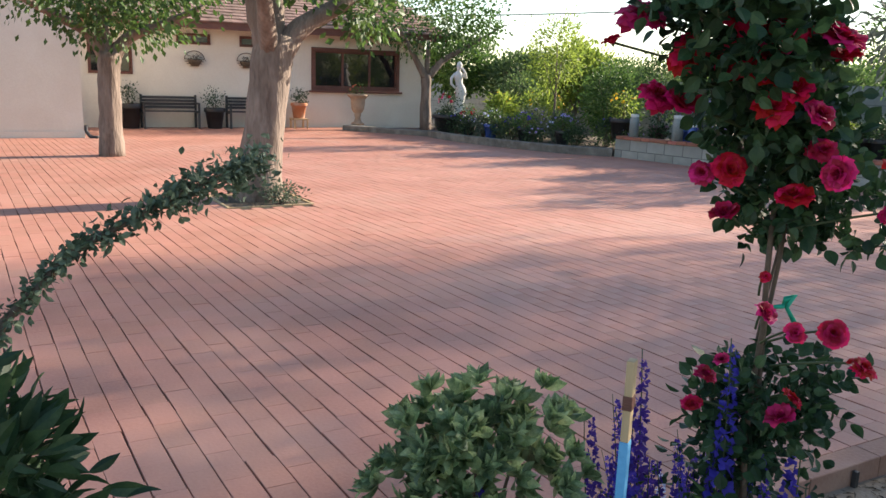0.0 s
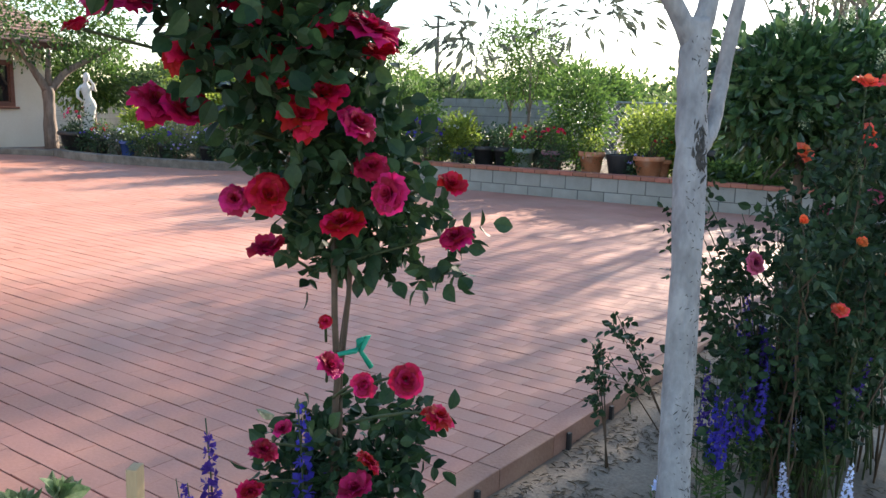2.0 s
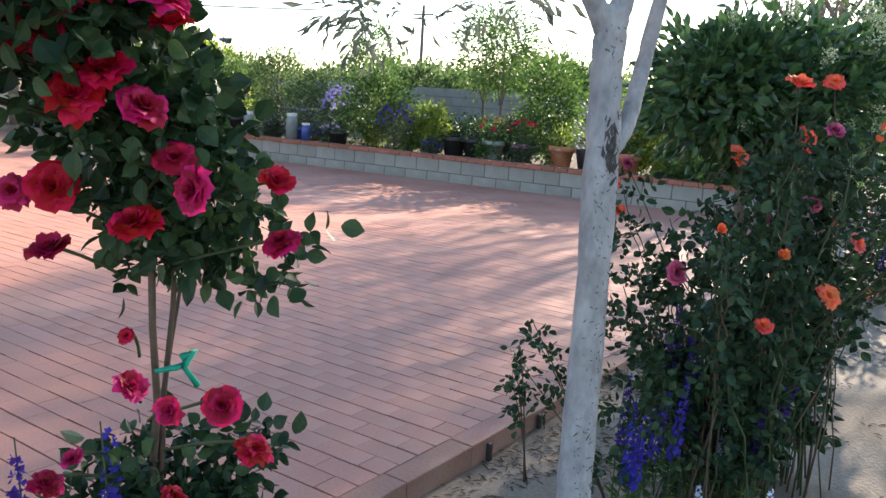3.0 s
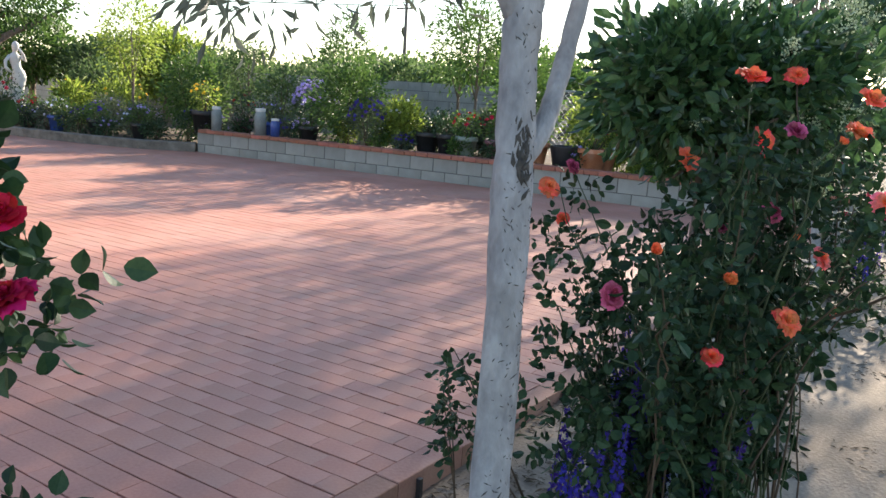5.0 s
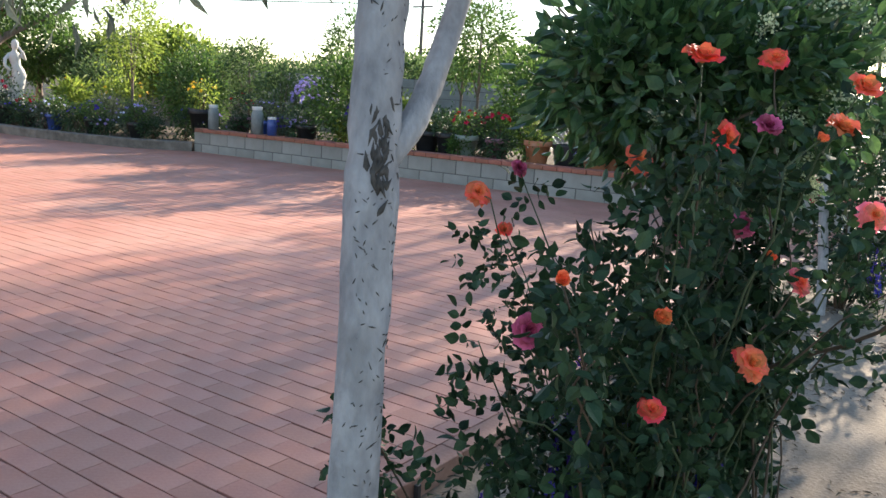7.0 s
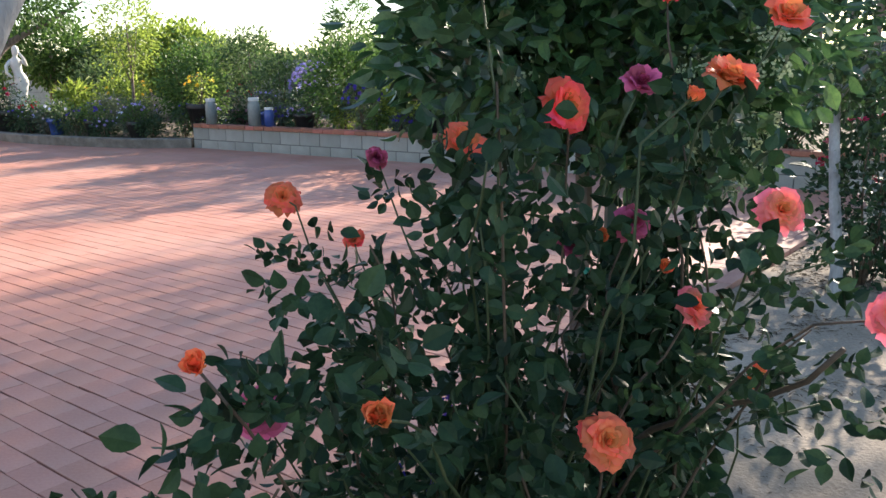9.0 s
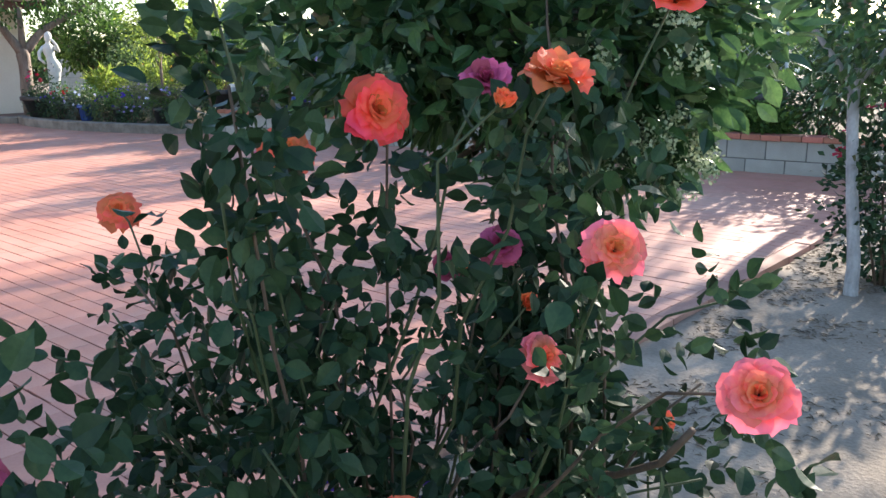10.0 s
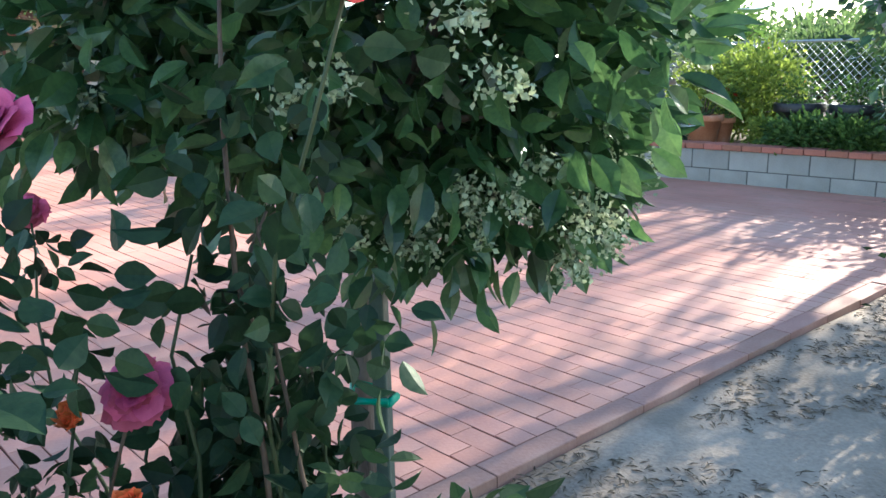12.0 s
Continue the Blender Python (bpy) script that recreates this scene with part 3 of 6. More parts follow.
# ---- plant builders ----
def rose_data(seed, full=1.0, openness=1.0):
    """A rose bloom of radius about 1 that faces up: whorls of cupped petals, upright at the heart and reflexed at the rim."""
    r = np.random.default_rng(seed)
    petals = []
    # (petals, lean from upright, length, half width, curl of the lip)
    whorls = [(3, 10, 0.50, 0.20, 0.3), (4, 24, 0.56, 0.28, 0.7), (5, 36, 0.62, 0.34, 1.0), (5, 48, 0.70, 0.40, 1.2), (6, 60, 0.79, 0.44, 1.2), (6, 72, 0.88, 0.47, 1.1), (6, 84, 0.94, 0.48, 0.9)]
    whorls = whorls[:max(3, round(len(whorls) * full))]
    for w, (n, lean, length, half, curl) in enumerate(whorls):
        turn = r.random() * 6.28
        for k in range(n):
            az = turn + 2 * math.pi * k / n + 0.22 * r.standard_normal()
            th0 = radians(lean * (0.45 + 0.55 * openness) + 7 * r.standard_normal())
            ln, hw = length * (1 + 0.10 * r.standard_normal()), half * (1 + 0.12 * r.standard_normal())
            cc = curl * openness * (0.5 + r.random())
            cup = 0.55 - 0.05 * w
            ph, amp = r.random() * 6.28, 0.03 + 0.013 * w
            point, skew = 0.12 * r.random() - 0.04, 0.16 * r.standard_normal()
            root = 0.03 + 0.022 * w
            ca, sa = math.cos(az), math.sin(az)
            vs, fs = [], []
            for j in range(7):
                u = (j - 3) / 3
                reach = ln * (1 - 0.20 * abs(u) ** 3.0 + 0.03 * math.sin(9 * u + ph) + point * max(0.0, 0.35 - abs(u)))
                q, z = root, -0.05 - 0.02 * w
                col = []
                for i in range(6):
                    v = i / 5
                    th = th0 - 0.75 * math.sin(th0) * (1 - v) ** 1.5 * 0.9 + cc * max(0.0, v - 0.45) ** 1.4 * (0.6 + 0.8 * abs(u))
                    if i:
                        q += math.sin(th) * reach / 5
                        z += math.cos(th) * reach / 5
                    wide = hw * (0.25 + 0.75 * math.sin(min(1.0, v * 1.25) * math.pi / 2))
                    side = u * wide + skew * v * v * 0.4
                    ruff = amp * v * v * (math.sin(3.4 * u + ph) + 0.6 * math.sin(7.5 * u + 2 * ph + 2 * v))
                    bow = cup * wide * u * u
                    qq, zz = q - bow * math.cos(th) + ruff * math.cos(th), z + bow * math.sin(th) * 0.6 + ruff * math.sin(th)
                    col.append((qq * ca - side * sa, qq * sa + side * ca, zz))
                vs += col
            for j in range(6):
                for i in range(5):
                    a = j * 6 + i
                    fs.append((a, a + 1, a + 7, a + 6))
            petals.append((vs, fs))
    return petals


BLOOMS = {}


def calyx_mesh():
    """Green hip with five narrow sepals, under the petals."""
    if "calyx" not in BLOOMS:
        vs, fs = [], []
        prof = [(0.03, -0.42), (0.10, -0.34), (0.15, -0.2), (0.13, -0.08), (0.2, 0.0), (0.26, 0.1)]
        for q, z in prof:
            vs += [(q * math.cos(a * math.pi / 5) * (1.25 if z > 0 and a % 2 else 1), q * math.sin(a * math.pi / 5) * (1.25 if z > 0 and a % 2 else 1), z + (0.16 if z > 0.05 and a % 2 else 0)) for a in range(10)]
        for i in range(len(prof) - 1):
            fs += [(i * 10 + a, i * 10 + (a + 1) % 10, i * 10 + 10 + (a + 1) % 10, i * 10 + 10 + a) for a in range(10)]
        me = bpy.data.meshes.new("calyx")
        me.from_pydata(vs, [], fs)
        me.materials.append(M_GREENSTEM)
        me.shade_smooth()
        BLOOMS["calyx"] = me
    return BLOOMS["calyx"]


def bloom_meshes(kind, material):
    key = (kind, material.name)
    if key not in BLOOMS:
        n, op = ((1.0, 1.0), (0.86, 0.8), (1.0, 1.25), (0.5, 0.1))[kind]
        BLOOMS[key] = []
        for vs, fs in rose_data(11 + kind, n, op):
            me = bpy.data.meshes.new("petal")
            me.from_pydata(vs, [], fs)
            me.materials.append(material)
            me.shade_smooth()
            BLOOMS[key].append(me)
    return BLOOMS[key]


def bloom(parent, at, radius, material, facing, kind=0, name="rose_bloom", label=""):
    ob = new(name, calyx_mesh())
    q = Vector(facing).normalized().to_track_quat('Z', 'Y')
    spin = Matrix.Rotation(rng.random() * 6.28, 4, 'Z')
    ob.matrix_basis = Matrix.Translation(at) @ q.to_matrix().to_4x4() @ spin @ Matrix.Diagonal((radius, radius, radius, 1))
    ob.parent = parent
    if label:
        ob["label"] = label
    for me in bloom_meshes(kind, material):
        o = new("petal", me)
        o.parent = ob
    return ob


def small_flower(parent, at, radius, material, facing, name="flower"):
    """A small far flower: two whorls of five petals round one heart."""
    key = ("small", material.name)
    if key not in BLOOMS:
        vs, fs = [(0, 0, 0)], []
        for w, (ln, up) in enumerate(((1.0, 0.35), (0.65, 0.7))):
            for k in range(5):
                a = 2 * math.pi * (k + 0.5 * w) / 5
                o = len(vs)
                for q, z, da in ((ln * 0.55, up * 0.6, -0.5), (ln * 0.55, up * 0.6, 0.5), (ln, up * 0.8, -0.3), (ln, up * 0.8, 0.3)):
                    vs.append((q * math.cos(a + da), q * math.sin(a + da), z))
                fs += [(0, o, o + 1), (o, o + 2, o + 3, o + 1)]
        me = bpy.data.meshes.new("flower")
        me.from_pydata(vs, [], fs)
        me.materials.append(material)
        BLOOMS[key] = me
    ob = new(name, BLOOMS[key])
    ob.matrix_basis = Matrix.Translation(at) @ Vector(facing).normalized().to_track_quat('Z', 'Y').to_matrix().to_4x4() @ Matrix.Diagonal((radius, radius, radius, 1))
    ob.parent = parent
    return ob


def sprays(points, dirs, length=0.05, count=5):
    """Compound leaves: for each point, leaflets along a short stalk."""
    P, D, L = [], [], []
    for p, d in zip(points, dirs):
        d = d / (np.linalg.norm(d) + 1e-6)
        s = np.cross(d, rng.normal(0, 1, 3))
        s /= np.linalg.norm(s) + 1e-6
        ln = length * (0.75 + 0.5 * rng.random())
        for k in range(count):
            t = (k // 2 + 1) * 0.6 * ln
            side = 0 if k == count - 1 else (1 if k % 2 else -1)
            P.append(p + d * t)
            D.append(d * (1.0 if side == 0 else 0.45) + s * side + rng.normal(0, 0.22, 3))
            L.append(ln * (1.0 if side == 0 else 0.8))
    return np.array(P), np.array(D), np.array(L)


KEEP_CLEAR = []


def too_near(p, gap=0.072):
    """Whether a leaf at p would hide one of the open blooms."""
    return any((Vector(p) - c).length < gap for c in KEEP_CLEAR)


def rose_bush(name, label, base, tips, extra, leaf_mat, leaf_len, per_cane, low=0.3, group=""):
    """Canes from the base to the tips; compound leaves along them. tips: (x, y, z); extra: more random canes in an ellipsoid."""
    t = thing(name, label, "rose bush", group, at=base)
    b = Vector(base)
    ends = [Vector(p) for p in tips]
    c, r, n = extra
    for _ in range(n):
        q = unit(rng.normal(0, 1, (1, 3)))[0] * (0.55 + 0.45 * rng.random())
        ends.append(Vector(c) + Vector(q * np.array(r)))
    P, D = [], []
    for k, e in enumerate(ends):
        lean = 0.32 if e.y > 1.8 else 0.08
        foot = b + Vector((0.07 * rng.standard_normal() + lean * (e.x - b.x), 0.07 * rng.standard_normal() + lean * (e.y - b.y), 0))
        mid = Vector((0, 0, 0.10 + 0.12 * rng.random())) + Vector(rng.normal(0, 0.03, 3))
        pts = bend(foot, e, 9, mid, 0.014)
        rad = 0.0028 + 0.0022 * rng.random()
        v, f = tube_data([p - b for p in pts], taper(rad, 0.0018, 9), 5)
        mesh("cane", v, f, M_GREENSTEM if k % 3 else M_CANE, t)
        for _ in range(per_cane):
            u = low + (1.0 - low) * rng.random()
            i = min(int(u * 8), 7)
            p = pts[i].lerp(pts[i + 1], u * 8 - i)
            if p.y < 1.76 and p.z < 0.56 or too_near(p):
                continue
            P.append(np.array(p - b))
            d = rng.normal(0, 1, 3)
            d[2] = d[2] * 0.6 - 0.1
            D.append(d)
    X, Y, L = sprays(P, D, leaf_len)
    leaves("foliage", X, Y, L, 0.78, leaf_mat, t, shape=LEAF_FULL, droop=0.15)["kind"] = "stuff"
    return t


def tree(name, label, base, trunk, limbs, bark, crowns, leaf_mat, leaf_len, leaf_w, group="", shape=LEAF_SMALL, droop=0.1, category="tree"):
    """trunk: [(x, y, z, r)]; limbs: lists of the same; crowns: (centre, radii, clumps, per, spread)."""
    t = thing(name, label, category, group, at=base)
    b = Vector(base)

    def limb(nm, rows, sides):
        pts, rad = [], []
        for i in range(len(rows) - 1):
            a, c = rows[i], rows[i + 1]
            for k in range(4):
                u = k / 4
                pts.append(Vector(a[:3]).lerp(Vector(c[:3]), u))
                rad.append(a[3] * (1 - u) + c[3] * u)
        pts.append(Vector(rows[-1][:3]))
        rad.append(rows[-1][3])
        sm = [pts[0]] + [(pts[i - 1] + pts[i] * 2 + pts[i + 1]) / 4 for i in range(1, len(pts) - 1)] + [pts[-1]]
        v, f = tube_data([p - b for p in sm], rad, sides, 0.16)
        return mesh(nm, v, f, bark, t)
    limb("trunk", trunk, 16)
    for rows in limbs:
        limb("limb", rows, 9)
    P, D = [], []
    for c in crowns:
        x, d = cloud(*c)
        P.append(x - np.array(base))
        D.append(d)
    P, D = np.concatenate(P), np.concatenate(D)
    o = leaves("crown", P, D, leaf_len * (0.7 + 0.6 * rng.random(len(P))), leaf_w, leaf_mat, t, shape=shape, droop=droop)
    o["kind"] = "stuff"
    return t


def shrub(name, label, base, centre, radii, clumps, per, spread, leaf_mat, leaf_len, leaf_w=0.8, group="", stems=6, category="shrub", flowers=None, shape=LEAF_SMALL):
    t = thing(name, label, category, group, at=base)
    b = np.array(base, float)
    X, D = cloud(centre, radii, clumps, per, spread, 0.35)
    keep = X[:, 2] > base[2] + 0.01
    X, D = X[keep], D[keep]
    leaves("foliage", X - b, D, leaf_len * (0.7 + 0.6 * rng.random(len(X))), leaf_w, leaf_mat, t, shape=shape)["kind"] = "stuff"
    for _ in range(stems):
        e = np.array(centre) + rng.normal(0, 0.4, 3) * np.array(radii) - b
        v, f = tube_data(bend((0.02 * rng.standard_normal(), 0.02 * rng.standard_normal(), 0), e, 6, (0, 0, 0), 0.01), taper(0.008 + 0.01 * radii[0], 0.003, 6), 6)
        mesh("stem", v, f, M_CANE, t)
    if flowers:
        fm, count, size = flowers
        q = unit(rng.normal(0, 1, (count, 3)))
        q[:, 2] = np.abs(q[:, 2]) * 0.9 + 0.1
        for i in range(count):
            p = np.array(centre) + q[i] * np.array(radii) * (0.95 + 0.1 * rng.random()) - b
            f = rng.random() * 0.4 + 0.8
            small_flower(t, p, size * f, fm, Vector(q[i]) + Vector((-0.4, -0.5, 0.5)), "flower_head")
    return t


def larkspur_template(material, height, florets, seed):
    """Stem, ferny leaves and a spike of five-petalled florets."""
    r = np.random.default_rng(seed)
    t = thing("larkspur", "tall larkspur spike with a slender green stem", "flower", "larkspurs along the bed")
    v, f = tube_data(bend((0, 0, 0), (0.03 * r.standard_normal(), 0.03 * r.standard_normal(), height), 7, (0.015, 0, 0)), taper(0.004, 0.0015, 7), 5)
    mesh("stem", v, f, M_GREENSTEM, t)
    P, D, L = [], [], []
    for k in range(florets):
        u = k / florets
        z = height * (0.52 + 0.46 * u)
        a = k * 2.4
        d = np.array((math.cos(a), math.sin(a), 0.15))
        c = np.array((0, 0, z)) + d * 0.018 * (1.2 - u)
        s = 0.024 * (1.15 - 0.6 * u)
        side = np.cross(d, (0, 0, 1))
        upv = np.cross(side, d)
        for j in range(5):
            b = 2 * math.pi * j / 5 + a
            P.append(c)
            D.append(side * math.cos(b) + upv * math.sin(b) + d * 0.35)
            L.append(s)
    leaves("flower_spike", P, D, L, 1.0, material, t)
    n = 26
    z = height * (0.08 + 0.45 * r.random(n))
    a = r.random(n) * 6.28
    leaves("foliage", np.c_[0 * z, 0 * z, z], np.c_[np.cos(a), np.sin(a), 0.5 + 0 * a], 0.05 + 0.04 * r.random(n), 0.22, M_GREEN, t)
    return t


def pot(name, label, at, r, h, material, group="", rim=True, category="pot", soil=True):
    t = thing(name, label, category, group, at=at)
    prof = [(0.0, 0.0), (r * 0.68, 0), (r * 0.72, 0.01), (r * 0.95, h * 0.8)]
    prof += [(r * 1.06, h * 0.8), (r * 1.08, h * 0.83), (r * 1.08, h * 0.98), (r * 1.05, h), (r * 0.94, h), (r * 0.9, h * 0.8)] if rim else [(r, h * 0.96), (r, h), (r * 0.94, h), (r * 0.9, h * 0.8)]
    lathe(prof, "body", material, t)
    if soil:
        lathe([(0, h * 0.86), (r * 0.89, h * 0.84)], "soil", M_SOIL, t)
    return t


def lathe(profile, name, material, parent, sides=20):
    vs, fs = [], []
    for r, z in profile:
        for k in range(sides):
            a = 2 * math.pi * k / sides
            vs.append((r * math.cos(a), r * math.sin(a), z))
    for i in range(len(profile) - 1):
        for k in range(sides):
            a, b = i * sides + k, i * sides + (k + 1) % sides
            fs.append((a, b, b + sides, a + sides))
    return mesh(name, vs, fs, material, parent)


# ---- red standard rose ----
def build_red_rose():
    base = (2.62, 2.36, -0.08)
    b = Vector(base)
    t = thing("standard_rose", "tall rose with deep red blooms tied to a stake", "rose bush", at=base)
    for k, (tip, rad) in enumerate((((2.66, 2.40, 1.06), 0.009), ((2.71, 2.40, 1.08), 0.007), ((2.75, 2.44, 0.98), 0.005))):
        v, f = tube_data([p - b for p in bend(b + Vector((0.035 * k - 0.02, 0.015 * k, 0)), tip, 9, (0.02 - 0.025 * k, 0.01, 0), 0.006)], taper(rad, rad * 0.7, 9), 8, 0.2)
        mesh("cane", v, f, M_CANE, t)
    v, f = tube_data([Vector(p) - b for p in ((2.655, 2.385, 0.835), (2.685, 2.365, 0.84), (2.715, 2.385, 0.835), (2.70, 2.37, 0.855), (2.715, 2.36, 0.865), (2.70, 2.365, 0.835), (2.72, 2.355, 0.80))], [0.004, 0.006, 0.005, 0.007, 0.008, 0.005, 0.006], 7)
    mesh("tie", v, f, M_TIE, t, "green plastic garden tie")
    P, D = [], []
    top = [((2.73, 2.44, 1.10), (0.11, 0.11, 0.12), 110), ((2.67, 2.40, 1.21), (0.12, 0.12, 0.11), 120), ((2.58, 2.38, 1.34), (0.14, 0.12, 0.13), 130), ((2.44, 2.34, 1.45), (0.17, 0.12, 0.11), 170), ((2.79, 2.29, 1.06), (0.07, 0.07, 0.07), 26), ((2.30, 2.28, 1.55), (0.19, 0.11, 0.08), 120),
           ((2.67, 2.41, 0.58), (0.12, 0.12, 0.12), 120), ((2.70, 2.44, 0.34), (0.16, 0.16, 0.22), 130), ((2.82, 2.36, 0.62), (0.08, 0.07, 0.07), 26)]
    for c, r, n in top:
        n = int(n * 1.35)
        q = unit(rng.normal(0, 1, (n, 3))) * rng.random((n, 1)) ** 0.45
        P += list(np.array(c) + q * np.array(r) - np.array(base))
        D += list(q + rng.normal(0, 0.6, (n, 3)))
    X, Y, L = sprays(P, D, 0.036)
    leaves("foliage", X, Y, L, 0.85, M_REDLEAF, t, shape=LEAF_FULL, droop=0.1)["kind"] = "stuff"
    return t, b


# ---- things in the beds and on the patio come after the plants near the path ----
RED, RB = build_red_rose()
RED_TOP = [(2.437, 2.359, 1.474, 0.0436), (2.443, 2.366, 1.388, 0.0375), (2.396, 2.431, 1.412, 0.0316), (2.361, 2.409, 1.382, 0.0309), (2.344, 2.397, 1.297, 0.0346), (2.478, 2.288, 1.295, 0.030), (2.512, 2.274, 1.33, 0.0277), (2.459, 2.286, 1.399, 0.0287), (2.5, 2.298, 1.444, 0.0332), (2.549, 2.217, 1.431, 0.0348), (2.569, 2.21, 1.392, 0.0255), (2.277, 2.464, 1.465, 0.0392), (2.539, 2.23, 1.285, 0.0257), (2.222, 2.48, 1.412, 0.0184), (2.618, 2.272, 1.212, 0.0233), (2.622, 2.232, 1.167, 0.0272), (2.745, 2.193, 1.179, 0.0225), (2.745, 2.18, 1.087, 0.0321), (2.508, 2.408, 1.159, 0.0278), (2.498, 2.401, 1.066, 0.0354), (2.474, 2.453, 1.149, 0.0215), (2.563, 2.283, 1.119, 0.0272), (2.583, 2.337, 0.85, 0.0313), (2.585, 2.347, 0.93, 0.0133)]
RED_TOP += [(2.68, 2.234, 0.822, 0.0315), (2.615, 2.278, 0.818, 0.0267), (2.686, 2.162, 0.768, 0.0308), (2.474, 2.385, 0.71, 0.0264), (2.513, 2.379, 0.739, 0.0201), (2.445, 2.388, 0.645, 0.0241), (2.62, 2.271, 0.67, 0.0271), (2.581, 2.265, 0.635, 0.0378), (2.322, 2.446, 1.309, 0.031), (2.438, 2.302, 1.37, 0.0287)]
RED_KIND = (M_RED, M_RED, M_CRIMSON, M_RED, M_CRIMSON)
for i, (x, y, z, r) in enumerate(RED_TOP):
    p = Vector((x, y, z))
    m = M_MAGENTA if i in (11, 15, 20, 22, 25, 28, 31) else RED_KIND[i % 5]
    bloom(RED, p - RB + Vector((-0.02, -0.02, 0)), r * (1.28 if z > 1.1 else 0.95), m, Vector((-0.55, -0.5, 0.62)) + Vector(rng.normal(0, 0.38, 3)), i % 3)
    s = p.lerp(Vector((2.64, 2.40, p.z - 0.08)), 0.8)
    v, f = tube_data([q - RB for q in bend(p, s, 4, (0.01, 0.01, 0))], taper(0.003, 0.003, 4), 5)
    mesh("stalk", v, f, M_GREENSTEM, RED)

# ---- orange rose bush ----
ORANGE = [(4.661, 2.038, 1.191, 0.042, 0), (4.414, 1.822, 1.422, 0.046, 0), (4.603, 2.46, 1.062, 0.04, 0), (4.647, 1.829, 1.259, 0.045, 0), (4.707, 1.603, 1.298, 0.046, 1),
          (4.689, 1.512, 1.123, 0.048, 2), (4.762, 1.653, 0.941, 0.045, 2), (4.804, 1.782, 1.29, 0.037, 3), (4.644, 1.63, 1.274, 0.018, 4), (4.72, 1.36, 0.99, 0.052, 2), (5.021, 1.625, 1.396, 0.046, 0),
          (5.029, 1.846, 1.462, 0.038, 0), (4.517, 1.675, 0.797, 0.042, 0), (4.119, 1.738, 0.959, 0.024, 4), (3.995, 1.871, 1.023, 0.02, 4), (4.204, 2.046, 0.849, 0.038, 3), (4.981, 2.009, 0.954, 0.038, 3), (4.901, 1.833, 1.035, 0.036, 3)]
ORANGE += [(5.005, 2.579, 1.098, 0.03, 3), (4.879, 2.54, 0.916, 0.03, 0), (4.86, 1.75, 0.97, 0.02, 4), (4.30, 1.80, 0.72, 0.03, 0), (5.1, 1.65, 0.72, 0.03, 0), (4.855, 1.87, 1.01, 0.02, 4)]
KEEP_CLEAR += [Vector(o[:3]) + Vector((-0.02, -0.035, 0.03)) for o in ORANGE]
SPREAD = [(4.88, 1.48, 0.78), (4.95, 1.52, 0.88), (4.97, 1.50, 1.0), (4.15, 1.95, 0.8), (4.05, 1.82, 0.88), (4.2, 1.72, 0.75), (4.0, 1.95, 0.75), (4.1, 2.1, 0.6), (4.35, 1.65, 0.6), (4.4, 1.8, 1.2), (4.42, 1.8, 1.3), (4.44, 1.84, 1.1)]
OB = (4.68, 1.95, -0.08)
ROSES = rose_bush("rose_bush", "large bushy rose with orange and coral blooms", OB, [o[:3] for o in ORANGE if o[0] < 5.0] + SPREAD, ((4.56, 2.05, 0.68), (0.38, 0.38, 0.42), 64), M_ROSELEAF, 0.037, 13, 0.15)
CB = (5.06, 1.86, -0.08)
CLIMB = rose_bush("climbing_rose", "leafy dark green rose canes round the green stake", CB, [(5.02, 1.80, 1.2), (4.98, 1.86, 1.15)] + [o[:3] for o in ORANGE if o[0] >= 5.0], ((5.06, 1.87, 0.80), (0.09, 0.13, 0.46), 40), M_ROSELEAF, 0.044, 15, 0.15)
for i, (x, y, z, r, c) in enumerate(ORANGE):
    m = (M_CORAL if i % 2 else M_ORANGE, M_ORANGE, M_SALMON, M_PURPLE, M_ORANGE)[c]
    bush, foot = (ROSES, OB) if x < 5.0 else (CLIMB, CB)
    bloom(bush, Vector((x, y, z)) - Vector(foot), r * (1.6 if c == 4 else 0.70 if c == 2 else 0.95 if c == 3 else 0.93), m, Vector((-0.40, -0.62, 0.60)) + Vector(rng.normal(0, 0.22, 3)), 3 if c == 4 else i % 3)
# leafy shoots under the blooms and through the middle of the bush
SHOOTS = [((x, y, z - 0.17), (0.05, 0.05, 0.12), 12) for x, y, z, r, c in ORANGE if z > 0.9 and c < 3 and x < 5]
SHOOTS += [((5.03, 1.74, 1.16), (0.06, 0.08, 0.15), 18), ((4.45, 1.85, 1.24), (0.07, 0.07, 0.14), 18), ((4.52, 1.95, 1.06), (0.12, 0.12, 0.12), 26), ((4.76, 1.97, 1.02), (0.12, 0.12, 0.12), 10), ((4.74, 1.95, 0.85), (0.13, 0.13, 0.14), 14), ((4.48, 1.9, 0.86), (0.14, 0.12, 0.14), 26),
           ((4.15, 1.86, 0.95), (0.12, 0.09, 0.05), 18), ((4.06, 1.82, 0.9), (0.12, 0.09, 0.06), 18), ((4.98, 1.52, 0.98), (0.07, 0.06, 0.06), 10), ((4.93, 1.52, 0.80), (0.09, 0.07, 0.08), 12), ((4.80, 1.80, 1.14), (0.09, 0.09, 0.13), 14),
           ((4.20, 2.12, 0.52), (0.15, 0.13, 0.20), 44), ((4.28, 2.12, 0.26), (0.16, 0.14, 0.18), 40), ((4.38, 2.20, 0.72), (0.12, 0.12, 0.14), 24)]
P, D = [], []
